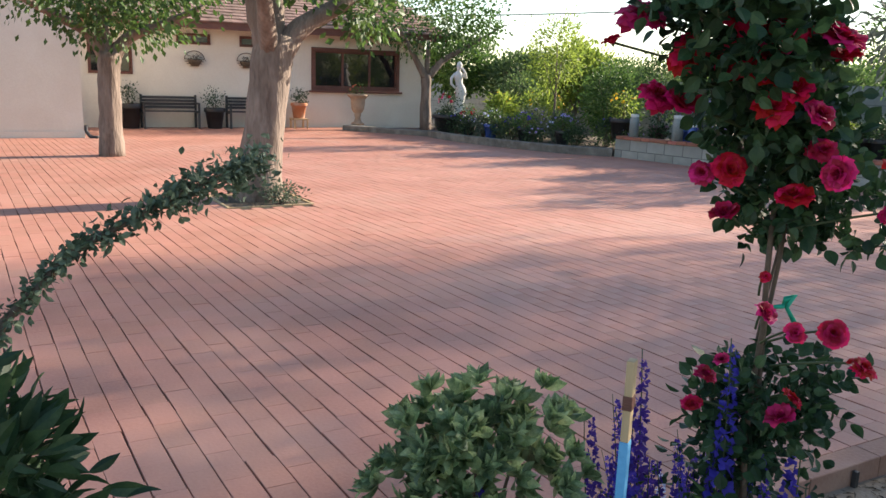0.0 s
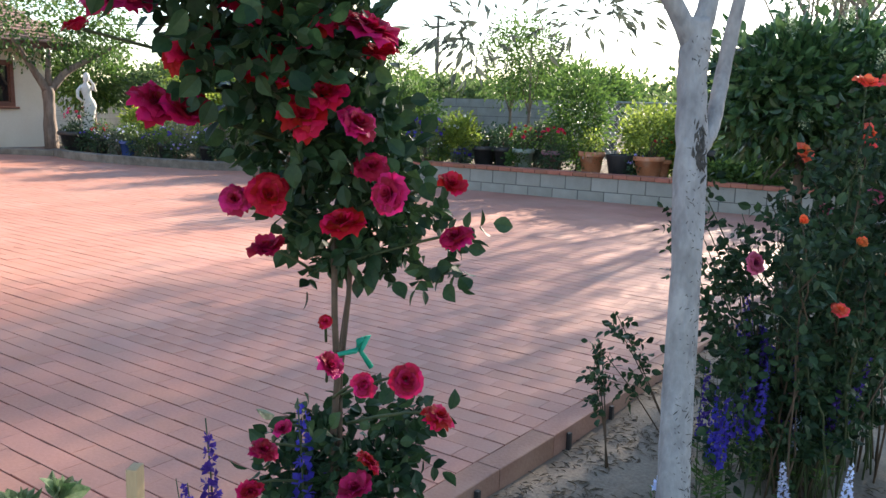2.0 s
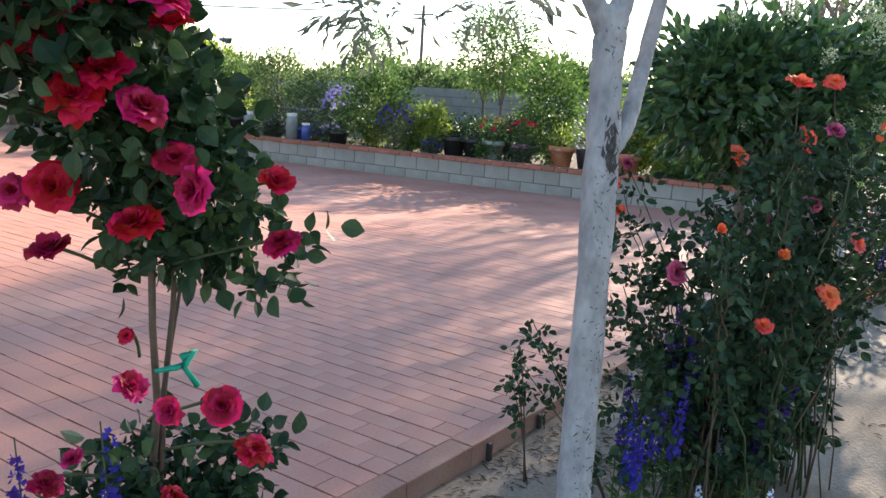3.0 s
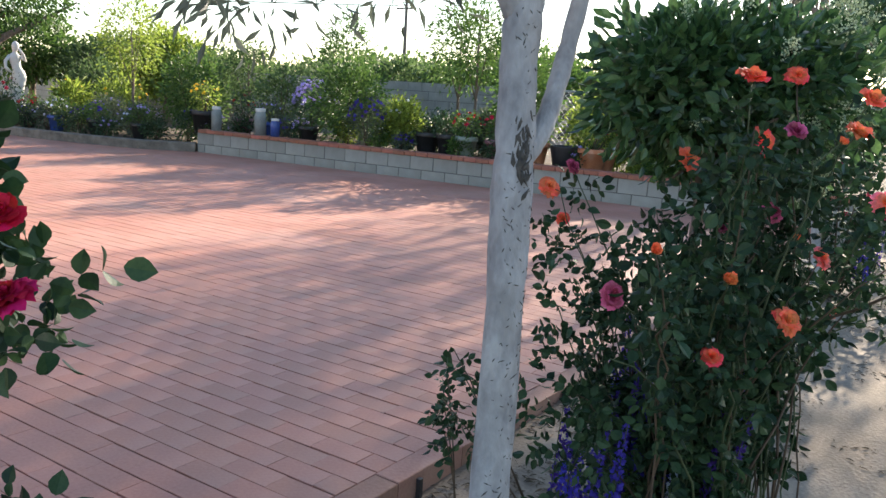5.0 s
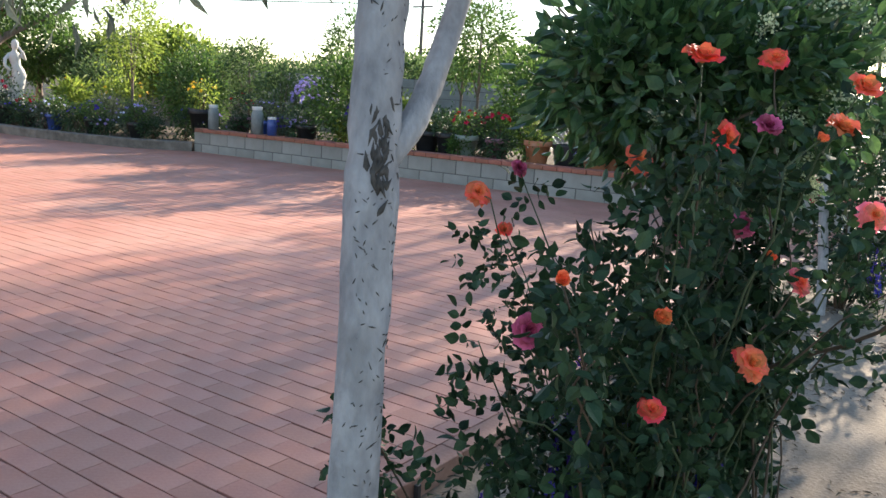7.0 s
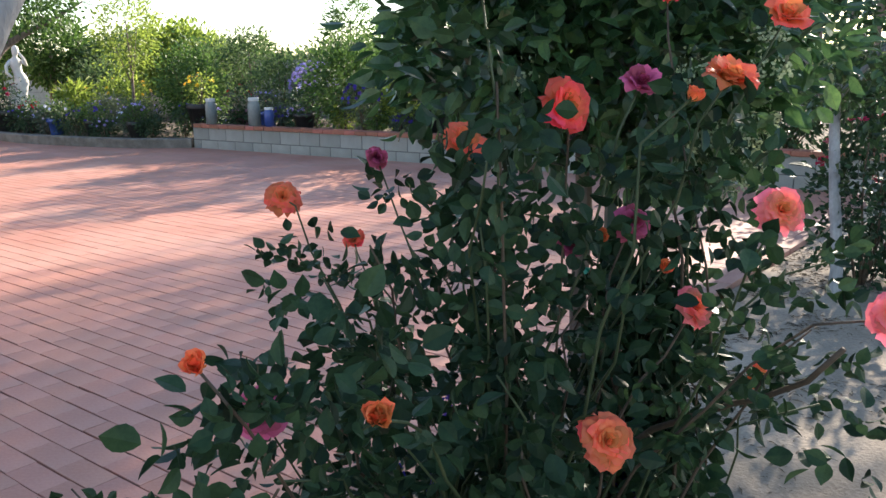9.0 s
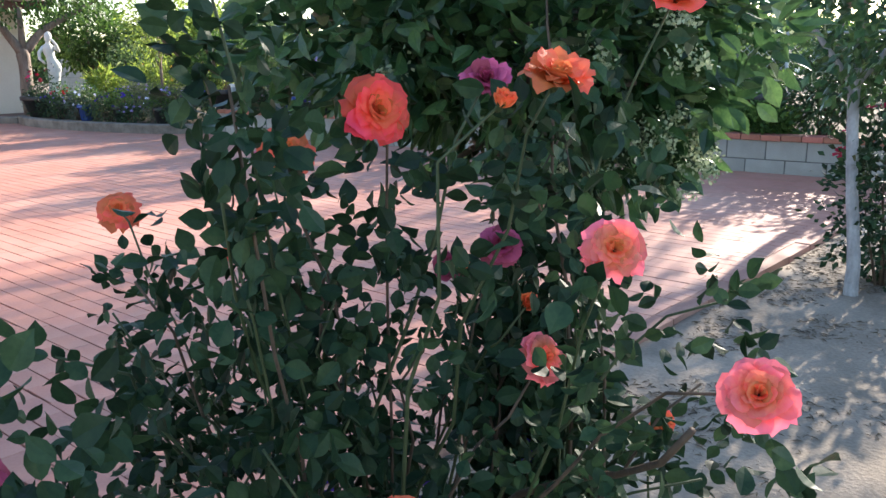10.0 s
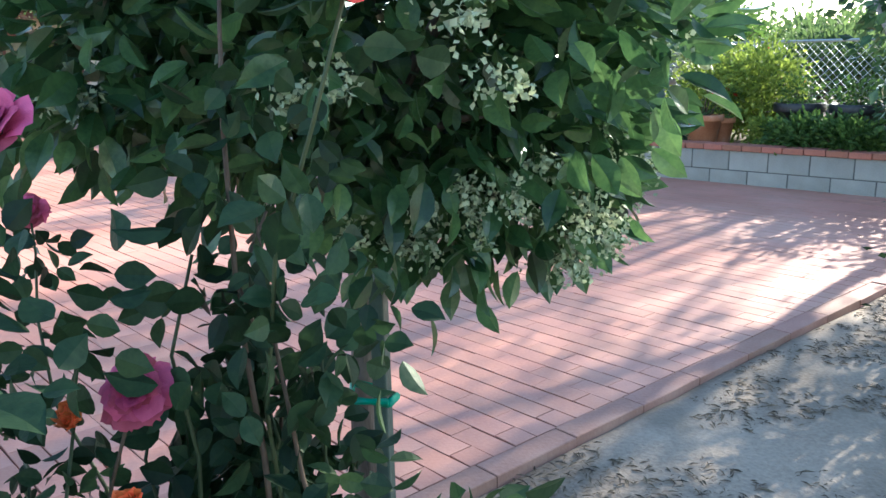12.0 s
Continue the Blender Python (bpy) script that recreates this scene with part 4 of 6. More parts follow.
for c, r, n in SHOOTS:
    q = unit(rng.normal(0, 1, (n, 3))) * rng.random((n, 1)) ** 0.45
    P += list(np.array(c) + q * np.array(r) - np.array(OB))
    D += list(q + rng.normal(0, 0.6, (n, 3)))
free = [i for i, p in enumerate(P) if not too_near(Vector(p) + Vector(OB))]
X, Y, L = sprays([P[i] for i in free], [D[i] for i in free], 0.036)
_v, _f = tube_data([Vector(p) - Vector(OB) for p in bend((4.85, 1.857, 0.60), (4.70, 1.418, 0.94), 8, (0.05, 0.0, -0.03), 0.006)], taper(0.0075, 0.004, 8), 7, 0.2)
mesh("cane", _v, _f, M_CANE, ROSES, "thick brown leaning cane")
leaves("shoot_foliage", X, Y, L, 0.8, M_ROSELEAF, ROSES, shape=LEAF_FULL, droop=0.15)["kind"] = "stuff"


# young shoots at the patio's edge
for x, y, h, dx, dy in ((4.40, 2.26, 0.70, -0.27, 0.22), (4.36, 2.58, 0.52, -0.02, 0.03)):
    young = thing("young_rose", "small young rose shoot with dark serrated leaves", "rose bush", "young rose shoots", at=(x, y, -0.08))
    P, D = [], []
    for k in range(3):
        tip = Vector((dx + rng.normal(0, 0.03), dy + rng.normal(0, 0.03), h - 0.08 * k))
        pts = bend((0.008 * k, 0, 0), tip, 6, (0.01, 0, 0.02))
        mesh("cane", *tube_data(pts, taper(0.004, 0.0016, 6), 6), M_CANE, young)
        for q in range(9):
            u = 0.70 + 0.30 * q / 8
            P.append(np.array(pts[0].lerp(pts[-1], u)))
            D.append(rng.normal(0, 1, 3) * np.array((1, 1, 0.5)))
    X, Y, L = sprays(P, D, 0.034)
    leaves("foliage", X, Y, L, 0.72, M_ROSELEAF, young, shape=LEAF_FULL, droop=0.2)["kind"] = "stuff"


# ---- whitewashed tree ----
WT = (3.62, 2.03, -0.1)
WHITE = tree("whitewashed_tree", "slim tree with a whitewashed forked trunk and narrow leaves", WT,
             [(3.62, 2.03, -0.1, 0.056), (3.68, 2.065, 0.3, 0.046), (3.735, 2.095, 0.6, 0.0425), (3.76, 2.108, 0.9, 0.0415), (3.79, 2.13, 1.15, 0.045), (3.815, 2.15, 1.3, 0.043), (3.835, 2.165, 1.42, 0.041), (3.85, 2.17, 1.50, 0.045), (3.85, 2.17, 1.58, 0.038)],
             [[(3.80, 2.132, 1.19, 0.022), (3.835, 2.115, 1.235, 0.024), (3.875, 2.112, 1.28, 0.024), (3.93, 2.12, 1.35, 0.023), (3.985, 2.13, 1.44, 0.022), (4.03, 2.13, 1.55, 0.021), (4.12, 2.1, 1.95, 0.017), (4.2, 2.0, 2.4, 0.010)],
              [(3.845, 2.17, 1.5, 0.034), (3.80, 2.21, 1.6, 0.027), (3.65, 2.33, 1.85, 0.018), (3.45, 2.5, 2.15, 0.008)],
              [(3.85, 2.17, 1.52, 0.034), (3.89, 2.15, 1.63, 0.028), (3.95, 2.2, 1.95, 0.018), (4.05, 2.3, 2.4, 0.008)]],
             M_WHITE, [((3.85, 2.2, 2.35), (0.75, 0.75, 0.45), 110, 14, 0.09), ((3.60, 2.68, 1.52), (0.22, 0.16, 0.07), 12, 11, 0.04), ((3.80, 2.5, 1.60), (0.25, 0.2, 0.07), 11, 11, 0.04)], M_OLIVE, 0.058, 0.27, droop=0.45)


def bark_marks():
    """Dark scars and lenticels lying on the trunk's surface."""
    rows = [(3.62, 2.03, -0.1, 0.056), (3.68, 2.065, 0.3, 0.046), (3.735, 2.095, 0.6, 0.0425), (3.76, 2.108, 0.9, 0.0415), (3.79, 2.13, 1.15, 0.045), (3.835, 2.165, 1.42, 0.041), (3.85, 2.17, 1.55, 0.041)]
    P, D, L = [], [], []
    for _ in range(460):
        z = 0.05 + 1.48 * rng.random() ** 1.15
        i = max(k for k in range(6) if rows[k][2] <= z)
        u = (z - rows[i][2]) / (rows[i + 1][2] - rows[i][2])
        c = [rows[i][k] * (1 - u) + rows[i + 1][k] * u for k in range(4)]
        a = -math.pi * (0.15 + 0.9 * rng.random()) + 0.3
        big = rng.random() < 0.1
        P.append((c[0] + math.cos(a) * (c[3] * 1.0), c[1] + math.sin(a) * (c[3] * 1.0), z))
        D.append((-math.sin(a), math.cos(a), rng.normal(0, 1.6)))
        L.append((0.011 if big else 0.0042) * (0.6 + 0.8 * rng.random()))
    for _ in range(40):
        z = 1.225 + 0.035 * rng.standard_normal()
        u = (z - 1.15) / 0.27
        cx, cy, r = 3.79 + 0.045 * u, 2.13 + 0.035 * u, 0.0445 - 0.008 * u
        a = radians(238 + 13 * rng.standard_normal())
        P.append((cx + math.cos(a) * r, cy + math.sin(a) * r, z))
        D.append((rng.normal(0, 0.3), rng.normal(0, 0.3), 1.0))
        L.append(0.0165 + 0.010 * rng.random())
    vs, fs = [], []
    c0 = Vector(WT)
    for p, d, l in zip(P, D, L):
        v, f = tube_data([Vector(p) - c0 - Vector(d).normalized() * l, Vector(p) - c0, Vector(p) - c0 + Vector(d).normalized() * l], [0.0004, 0.0011 + l * (0.05 if l < 0.016 else 0.2), 0.0004], 5)
        o = len(vs)
        vs += v
        fs += [tuple(i + o for i in q) for q in f]
    mesh("bark_mark", vs, fs, M_MARK, WHITE, "dark bark scars")["kind"] = "stuff"


bark_marks()


# ---- privet standard ----
def build_privet():
    base = (5.43, 2.24, -0.09)
    b = Vector(base)
    X, D = cloud((5.45, 2.16, 1.405), (0.46, 0.46, 0.32), 420, 13, 0.04, 0.45)
    t = thing("privet_tree", "round privet standard with glossy leaves and cream flower clusters", "tree", at=base)
    leaves("crown", X - np.array(base), D, 0.044 + 0.026 * rng.random(len(X)), 0.56, M_PRIVET, t, shape=LEAF_FULL, droop=0.05)["kind"] = "stuff"
    X, D = cloud((5.55, 2.01, 1.14), (0.27, 0.17, 0.12), 85, 10, 0.035, 0.5)
    leaves("crown_skirt", X - np.array(base), D, 0.044 + 0.024 * rng.random(len(X)), 0.56, M_PRIVET, t, shape=LEAF_FULL, droop=0.3)["kind"] = "stuff"
    X, D = cloud((5.12, 2.30, 1.42), (0.25, 0.25, 0.25), 120, 11, 0.04, 0.45)
    leaves("crown_lobe", X - np.array(base), D, 0.044 + 0.026 * rng.random(len(X)), 0.56, M_PRIVET, t, shape=LEAF_FULL, droop=0.1)["kind"] = "stuff"
    v, f = tube_data([p - b for p in bend(b, (5.42, 2.22, 1.3), 8, (0.01, 0, 0), 0.006)], taper(0.028, 0.02, 8), 10, 0.15)
    mesh("trunk", v, f, M_BARK, t)
    for _ in range(14):
        e = Vector((5.48, 2.15, 1.43)) + Vector(rng.normal(0, 0.2, 3))
        v, f = tube_data([p - b for p in bend((5.42, 2.22, 1.12), e, 5, (0, 0, 0.03))], taper(0.012, 0.004, 5), 6)
        mesh("limb", v, f, M_BARK, t)
    for k in range(64):
        q = unit(rng.normal(0, 1, (1, 3)))[0]
        if q[1] > 0.5:
            q[1] = -q[1]
        if k < 24:
            q[1], q[2] = -abs(q[1]) - 0.2, -0.3 + 0.5 * q[2]
            q = unit(q[None])[0]
            c = np.array((5.55, 2.01, 1.14)) + q * np.array((0.24, 0.16, 0.11))
        else:
            c = np.array((5.42, 2.16, 1.46)) + q * np.array((0.47, 0.48, 0.36))
        n = 90
        ax = unit(q[None] + np.array([[0, -0.2, 0.2]]))[0]
        u = rng.random((n, 1)) * 0.07
        P = c + ax * u + rng.normal(0, 1, (n, 3)) * (0.014 * (1 - u * 9) + 0.003)
        leaves("panicle", P - np.array(base), rng.normal(0, 1, (n, 3)), 0.0075 + 0.005 * rng.random(n), 0.9, M_BUDS, t)["kind"] = "stuff"
    return t


build_privet()
stk = thing("garden_stake", "dark green metal post supporting the privet standard", "stake", at=(5.417, 2.146, -0.15))
part("shaft", box(-0.02, -0.012, 0.0, 0.02, 0.012, 1.5, 0.003), M_POST, stk)
mesh("tie", *tube_data([(-0.024, -0.016, 0.93), (0.024, -0.018, 0.92), (0.028, 0.016, 0.93), (0.03, 0.06, 0.94), (-0.02, 0.05, 0.93), (-0.024, -0.016, 0.93)], [0.008] * 6, 6), M_TIE, stk, "bright green plastic tie")
stk.rotation_euler = (0, radians(-1.0), radians(40))


# ---- low plants in front of the path ----
def build_pittosporum():
    base = (2.02, 2.66, -0.08)
    t = thing("pittosporum", "low rounded shrub with pale variegated leaf rosettes", "shrub", at=base)
    b = np.array(base)
    P, D, L = [], [], []
    for _ in range(120):
        q = unit(rng.normal(0, 1, (1, 3)))[0]
        q[2] = abs(q[2]) * 0.9
        c = np.array((2.06, 2.65, 0.40)) + q * np.array((0.24, 0.19, 0.28)) * (0.5 + 0.65 * rng.random())
        ax = unit((q + np.array((0, 0, 0.7)))[None])[0]
        for k in range(12):
            a = k * 2.4
            s1 = np.cross(ax, (0.3, 0.5, 0.1))
            s1 /= np.linalg.norm(s1)
            s2 = np.cross(ax, s1)
            P.append(c - ax * 0.012 * (k / 15))
            D.append(s1 * math.cos(a) + s2 * math.sin(a) + ax * (1.5 - 1.3 * k / 15))
            L.append(0.036 + 0.030 * k / 12)
    leaves("foliage", np.array(P) - b, D, L, 0.56, M_PITTO, t, shape=LEAF_FULL)["kind"] = "stuff"
    for _ in range(9):
        v, f = tube_data(bend((0, 0, 0), (rng.normal(0, 0.09), rng.normal(0, 0.09), 0.5), 5), taper(0.009, 0.004, 5), 6)
        mesh("stem", v, f, M_CANE, t)


build_pittosporum()
st = thing("marker_stake", "wooden garden stake painted blue at its lower half", "stake", at=(2.14, 2.27, -0.15))
part("stake_top", box(-0.013, -0.008, 0.80, 0.013, 0.008, 0.965, 0.002), M_STAKE, st)
part("stake_shaft", box(-0.014, -0.009, 0.0, 0.014, 0.009, 0.80, 0.002), M_BLUE, st, "chalky blue paint")
part("stain_band", box(-0.0145, -0.0095, 0.865, 0.0145, 0.0095, 0.895, 0.002), M_BROWN, st, "dark brown stained band")
st.rotation_euler = (0, 0.02, 0.6)

LARK = [larkspur_template(M_VIOLET, 0.74, 26, 1), larkspur_template(M_VIOLET, 0.6, 22, 2), larkspur_template(M_PALE, 0.5, 18, 3), larkspur_template(M_VIOLET, 0.85, 28, 4)]
for o, p in zip(LARK, ((2.54, 2.64, -0.08), (2.70, 2.30, -0.08), (2.78, 2.20, -0.08), (2.58, 2.40, -0.08))):
    o.location = p
for i in range(32):
    x, y = 2.40 + 0.5 * rng.random(), 2.2 + 0.5 * rng.random()
    copy_thing(LARK[(0, 1, 1, 2, 3)[i % 5]], pose(x, y, -0.08, rng.normal(0, 5), rng.normal(0, 5), rng.random() * 360) @ Matrix.Scale(0.6 + 0.22 * rng.random(), 4))
for i in range(16):
    copy_thing(LARK[(0, 1, 2)[i % 3]], pose(1.15 + 0.85 * rng.random(), 2.3 + 0.35 * rng.random(), -0.08, rng.normal(0, 6), rng.normal(0, 6), rng.random() * 360) @ Matrix.Scale(0.72 + 0.12 * rng.random(), 4))
for i in range(34):
    x, y = 4.58 + 0.5 * rng.random(), 1.85 + 0.38 * rng.random()
    copy_thing(LARK[(0, 1, 3, 3, 0, 2)[i % 6]], pose(x, y, -0.08, rng.normal(0, 6), rng.normal(0, 6), rng.random() * 360) @ Matrix.Scale(0.6 + 0.3 * rng.random(), 4))


for i in range(10):
    x, y = 4.50 + 0.35 * rng.random(), 1.98 + 0.28 * rng.random()
    copy_thing(LARK[(0, 1, 3)[i % 3]], pose(x, y, -0.08, rng.normal(0, 9), rng.normal(0, 9), rng.random() * 360) @ Matrix.Scale(0.55 + 0.25 * rng.random(), 4))
for i in range(7):
    copy_thing(LARK[(0, 1, 3)[i % 3]], pose(4.14 + 0.25 * rng.random(), 2.02 + 0.16 * rng.random(), -0.08, rng.normal(0, 9), rng.normal(0, 9), rng.random() * 360) @ Matrix.Scale(0.60 + 0.2 * rng.random(), 4))
for x, y in ((4.2, 1.86), (4.3, 1.72), (3.98, 2.28)):
    copy_thing(LARK[2], pose(x, y, -0.08, rng.normal(0, 8), rng.normal(0, 8), rng.random() * 360) @ Matrix.Scale(0.62, 4))


def build_sprig():
    """A long leafy bough arching over from the bush by the path's start."""
    base = (1.02, 2.42, -0.08)
    b = Vector(base)
    t = thing("arching_shrub", "grey-green shrub with one long arching leafy bough", "shrub", at=base)
    arch = [(1.04, 2.44, 0.80), (1.11, 2.50, 0.955), (1.21, 2.52, 1.05), (1.35, 2.55, 1.115), (1.45, 2.62, 1.145), (1.57, 2.70, 1.165)]
    v, f = tube_data([Vector(p) - b for p in [base, (1.02, 2.42, 0.4)] + arch], [0.012, 0.010, 0.008, 0.007, 0.006, 0.005, 0.004, 0.002], 7)
    mesh("bough", v, f, M_CANE, t)
    P, D = [], []
    for i in range(len(arch) - 1):
        for _ in range(150 + 90 * i):
            u = rng.random()
            p = Vector(arch[i]).lerp(Vector(arch[i + 1]), u)
            w = 0.006 + 0.0030 * i
            P.append(np.array(p - b) + rng.normal(0, w, 3))
            D.append(rng.normal(0, 1, 3))
    leaves("bough_leaf", P, D, 0.011 + 0.008 * rng.random(len(P)), 0.62, M_SPRIG, t, shape=LEAF_FULL)["kind"] = "stuff"
    X, Dd = cloud((1.03, 2.42, 0.62), (0.16, 0.16, 0.30), 120, 12, 0.03, 0.3)
    leaves("foliage", X - np.array(base), Dd, 0.05 + 0.025 * rng.random(len(X)), 0.40, M_DARKLEAF, t, shape=LEAF_FULL)["kind"] = "stuff"


build_sprig()


# ---- trees on the patio and round it ----
def shade_tree(base, trunk, limbs, crowns, label, bark=M_BARK, leaf=0.11):
    return tree("shade_tree", label, base, trunk, limbs, bark, crowns, M_MULB, leaf, 0.7, "shade trees on the patio", droop=0.35)


T2 = (3.55, 9.75, -0.02)
shade_tree(T2, [(3.55, 9.75, -0.05, 0.27), (3.60, 9.75, 0.4, 0.235), (3.68, 9.75, 1.0, 0.21), (3.74, 9.75, 1.5, 0.22), (3.78, 9.75, 1.75, 0.2)],
           [[(3.72, 9.75, 1.5, 0.15), (3.62, 9.75, 1.9, 0.13), (3.5, 9.7, 2.4, 0.10), (3.2, 9.6, 3.2, 0.05)],
            [(3.80, 9.75, 1.5, 0.14), (4.05, 9.75, 1.85, 0.11), (4.5, 9.7, 2.1, 0.09), (5.2, 9.7, 2.7, 0.04)],
            [(3.76, 9.78, 1.6, 0.13), (3.82, 9.9, 2.1, 0.11), (3.9, 10.2, 2.9, 0.06)],
            [(3.7, 9.7, 1.55, 0.11), (3.5, 9.2, 2.1, 0.08), (3.2, 8.6, 2.7, 0.04)]],
           [((3.6, 9.8, 3.2), (2.3, 2.2, 1.0), 260, 16, 0.2), ((4.75, 9.6, 2.02), (0.32, 0.4, 0.2), 18, 14, 0.10)], "mulberry shade tree with a thick pale grooved trunk")
T1 = (2.68, 14.9, -0.02)
shade_tree(T1, [(2.68, 14.9, -0.05, 0.21), (2.69, 14.9, 0.5, 0.175), (2.70, 14.9, 1.2, 0.165), (2.72, 14.9, 1.6, 0.18)],
           [[(2.68, 14.9, 1.5, 0.13), (2.45, 14.9, 1.9, 0.09), (1.9, 14.8, 2.15, 0.06), (1.2, 14.7, 2.5, 0.03)],
            [(2.75, 14.9, 1.5, 0.12), (3.0, 14.9, 1.85, 0.09), (3.5, 14.8, 2.05, 0.07), (4.2, 14.7, 2.4, 0.03)],
            [(2.7, 14.9, 1.55, 0.11), (2.65, 15.1, 2.2, 0.08), (2.7, 15.3, 2.9, 0.04)]],
           [((2.75, 15.0, 2.75), (1.9, 1.8, 0.75), 230, 16, 0.17), ((2.9, 14.8, 2.05), (1.0, 0.9, 0.25), 60, 14, 0.14)], "mulberry shade tree with a grey trunk in the paving")
T3 = (11.45, 20.9, -0.02)
shade_tree(T3, [(11.45, 20.9, -0.05, 0.17), (11.45, 20.9, 0.8, 0.14), (11.45, 20.9, 1.5, 0.14)],
           [[(11.42, 20.9, 1.4, 0.11), (11.1, 20.9, 1.9, 0.08), (10.6, 20.8, 2.6, 0.04)], [(11.48, 20.9, 1.4, 0.11), (11.9, 20.8, 1.9, 0.08), (12.8, 20.6, 2.4, 0.05), (13.6, 20.4, 2.9, 0.02)], [(11.45, 20.9, 1.45, 0.09), (11.5, 20.9, 2.4, 0.05)]],
           [((11.3, 20.9, 3.0), (2.2, 1.6, 0.9), 240, 16, 0.18), ((12.6, 20.7, 2.75), (1.0, 0.9, 0.4), 50, 14, 0.14)], "pale-barked shade tree beside the house corner")
sq = thing("tree_square", "soil square with a timber edge round the tree", "planting square", at=(3.55, 9.65, 0))
sq["kind"] = "structure"
part("soil", box(-0.42, -0.43, -0.05, 0.42, 0.43, 0.004), M_SOIL, sq)
for x0, y0, x1, y1 in ((-0.46, -0.46, 0.46, -0.43), (-0.46, 0.43, 0.46, 0.46), (-0.46, -0.43, -0.43, 0.43), (0.43, -0.43, 0.46, 0.43)):
    part("edge_board", box(x0, y0, -0.05, x1, y1, 0.012, 0.003), M_STAKE, sq)
shrub("ground_cover", "low grey-green succulent cover at the tree's foot", (3.7, 9.35, 0), (3.72, 9.36, 0.10), (0.24, 0.16, 0.12), 60, 10, 0.03, M_GREY, 0.04, 0.6, stems=3)

# slim standard tree by the patio edge, with its crown
TH = (8.58, 2.27, -0.1)
tree("standard_tree", "slim whitened trunk with a dense dark round crown", TH,
     [(8.58, 2.27, -0.1, 0.04), (8.60, 2.28, 0.2, 0.034), (8.62, 2.34, 0.6, 0.03), (8.68, 2.39, 1.0, 0.03), (8.7, 2.4, 1.2, 0.028)],
     [[(8.7, 2.4, 1.1, 0.02), (8.6, 2.6, 1.4, 0.014), (8.5, 2.7, 1.7, 0.006)], [(8.7, 2.4, 1.1, 0.02), (8.8, 2.2, 1.4, 0.014), (8.9, 2.0, 1.7, 0.006)]],
     M_WHITE, [((8.78, 2.22, 1.62), (0.60, 0.56, 0.58), 230, 16, 0.06)], M_PRIVET, 0.065, 0.75)
shrub("pink_rose", "small dark rose bush with pink blooms under the slim tree", (8.92, 2.2, -0.09), (8.92, 2.2, 0.48), (0.36, 0.34, 0.54), 190, 11, 0.05, M_ROSELEAF, 0.05, 0.8, stems=10, flowers=(M_MAGENTA, 9, 0.04), category="rose bush")
for i in range(9):
    copy_thing(LARK[(0, 1, 3)[i % 3]], pose(8.68 + 0.45 * rng.random(), 1.62 + 0.42 * rng.random(), -0.08, rng.normal(0, 5), rng.normal(0, 5), rng.random() * 360) @ Matrix.Scale(0.72 + 0.15 * rng.random(), 4))


def garden_tree(base, h, r, n, label, m=M_FAR, leaf=0.09, w=0.4, cz=0.72, rz=0.32, girth=1.0):
    x, y, z = base
    g = girth
    tree("garden_tree", label, base, [(x, y, z - 0.05, 0.05 + r * 0.05 * g), (x + 0.05, y + r * 0.1, z + h * 0.3, (0.04 + r * 0.04) * g), (x, y - r * 0.1, z + h * 0.55, (0.03 + r * 0.03) * g), (x, y, z + h * 0.9, 0.015)],
         [[(x, y, z + h * 0.35, (0.02 + r * 0.03) * g), (x + r * 0.5 * math.cos(a), y + r * 0.5 * math.sin(a), z + h * 0.6, (0.015 + r * 0.02) * g), (x + r * 0.9 * math.cos(a), y + r * 0.9 * math.sin(a), z + h * 0.8, 0.01)] for a in (0.3, 1.9, 3.4, 5.0)],
         M_BARK, [((x, y, z + h * cz), (r, r, h * rz), n, 15, 0.07 * r + 0.04)], m, leaf, w, "garden trees")


garden_tree((11.4, 0.5, -0.1), 4.6, 1.6, 300, "grey-leaved tree with a feathery spreading crown", M_OLIVE, girth=0.4)
# unseen tree, added only to shade the dirt beside the patio
garden_tree((16.2, 1.9, -0.1), 5.2, 1.4, 500, "grey-leaved tree with a feathery spreading crown", M_OLIVE, 0.1, 0.5, girth=0.5)
garden_tree((13.6, 3.1, 0.33), 4.5, 1.5, 170, "grey-leaved tree with a feathery spreading crown", M_OLIVE, girth=0.6)
# these five are added to cast the patio's shade, their crowns out of view
garden_tree((18.0, 4.8, -0.1), 6.6, 1.9, 170, "grey-leaved tree with a feathery spreading crown", M_OLIVE, 0.1, 0.5, 0.8, 0.24, 0.5)
garden_tree((20.2, 5.8, -0.1), 5.8, 1.5, 120, "grey-leaved tree with a feathery spreading crown", M_OLIVE, 0.1, 0.5, 0.8, 0.2, 0.5)
garden_tree((22.0, 5.2, -0.1), 8.2, 2.1, 150, "tall dark-leaved tree added at the garden's end to shade the patio", M_DARKLEAF, 0.12, 0.6, 0.8, 0.22, 0.45)
garden_tree((27.0, 6.0, -0.1), 12.0, 2.6, 260, "tall dark-leaved tree added at the garden's end to shade the patio", M_DARKLEAF, 0.14, 0.6, 0.83, 0.16, 0.3)
garden_tree((31.0, 5.4, -0.1), 14.0, 3.0, 280, "tall dark-leaved tree added at the garden's end to shade the patio", M_DARKLEAF, 0.15, 0.6, 0.85, 0.15, 0.3)
garden_tree((14.0, -2.2, -0.1), 5.0, 2.0, 220, "dark-leaved garden tree beyond the roses", M_DARKLEAF, girth=0.45)


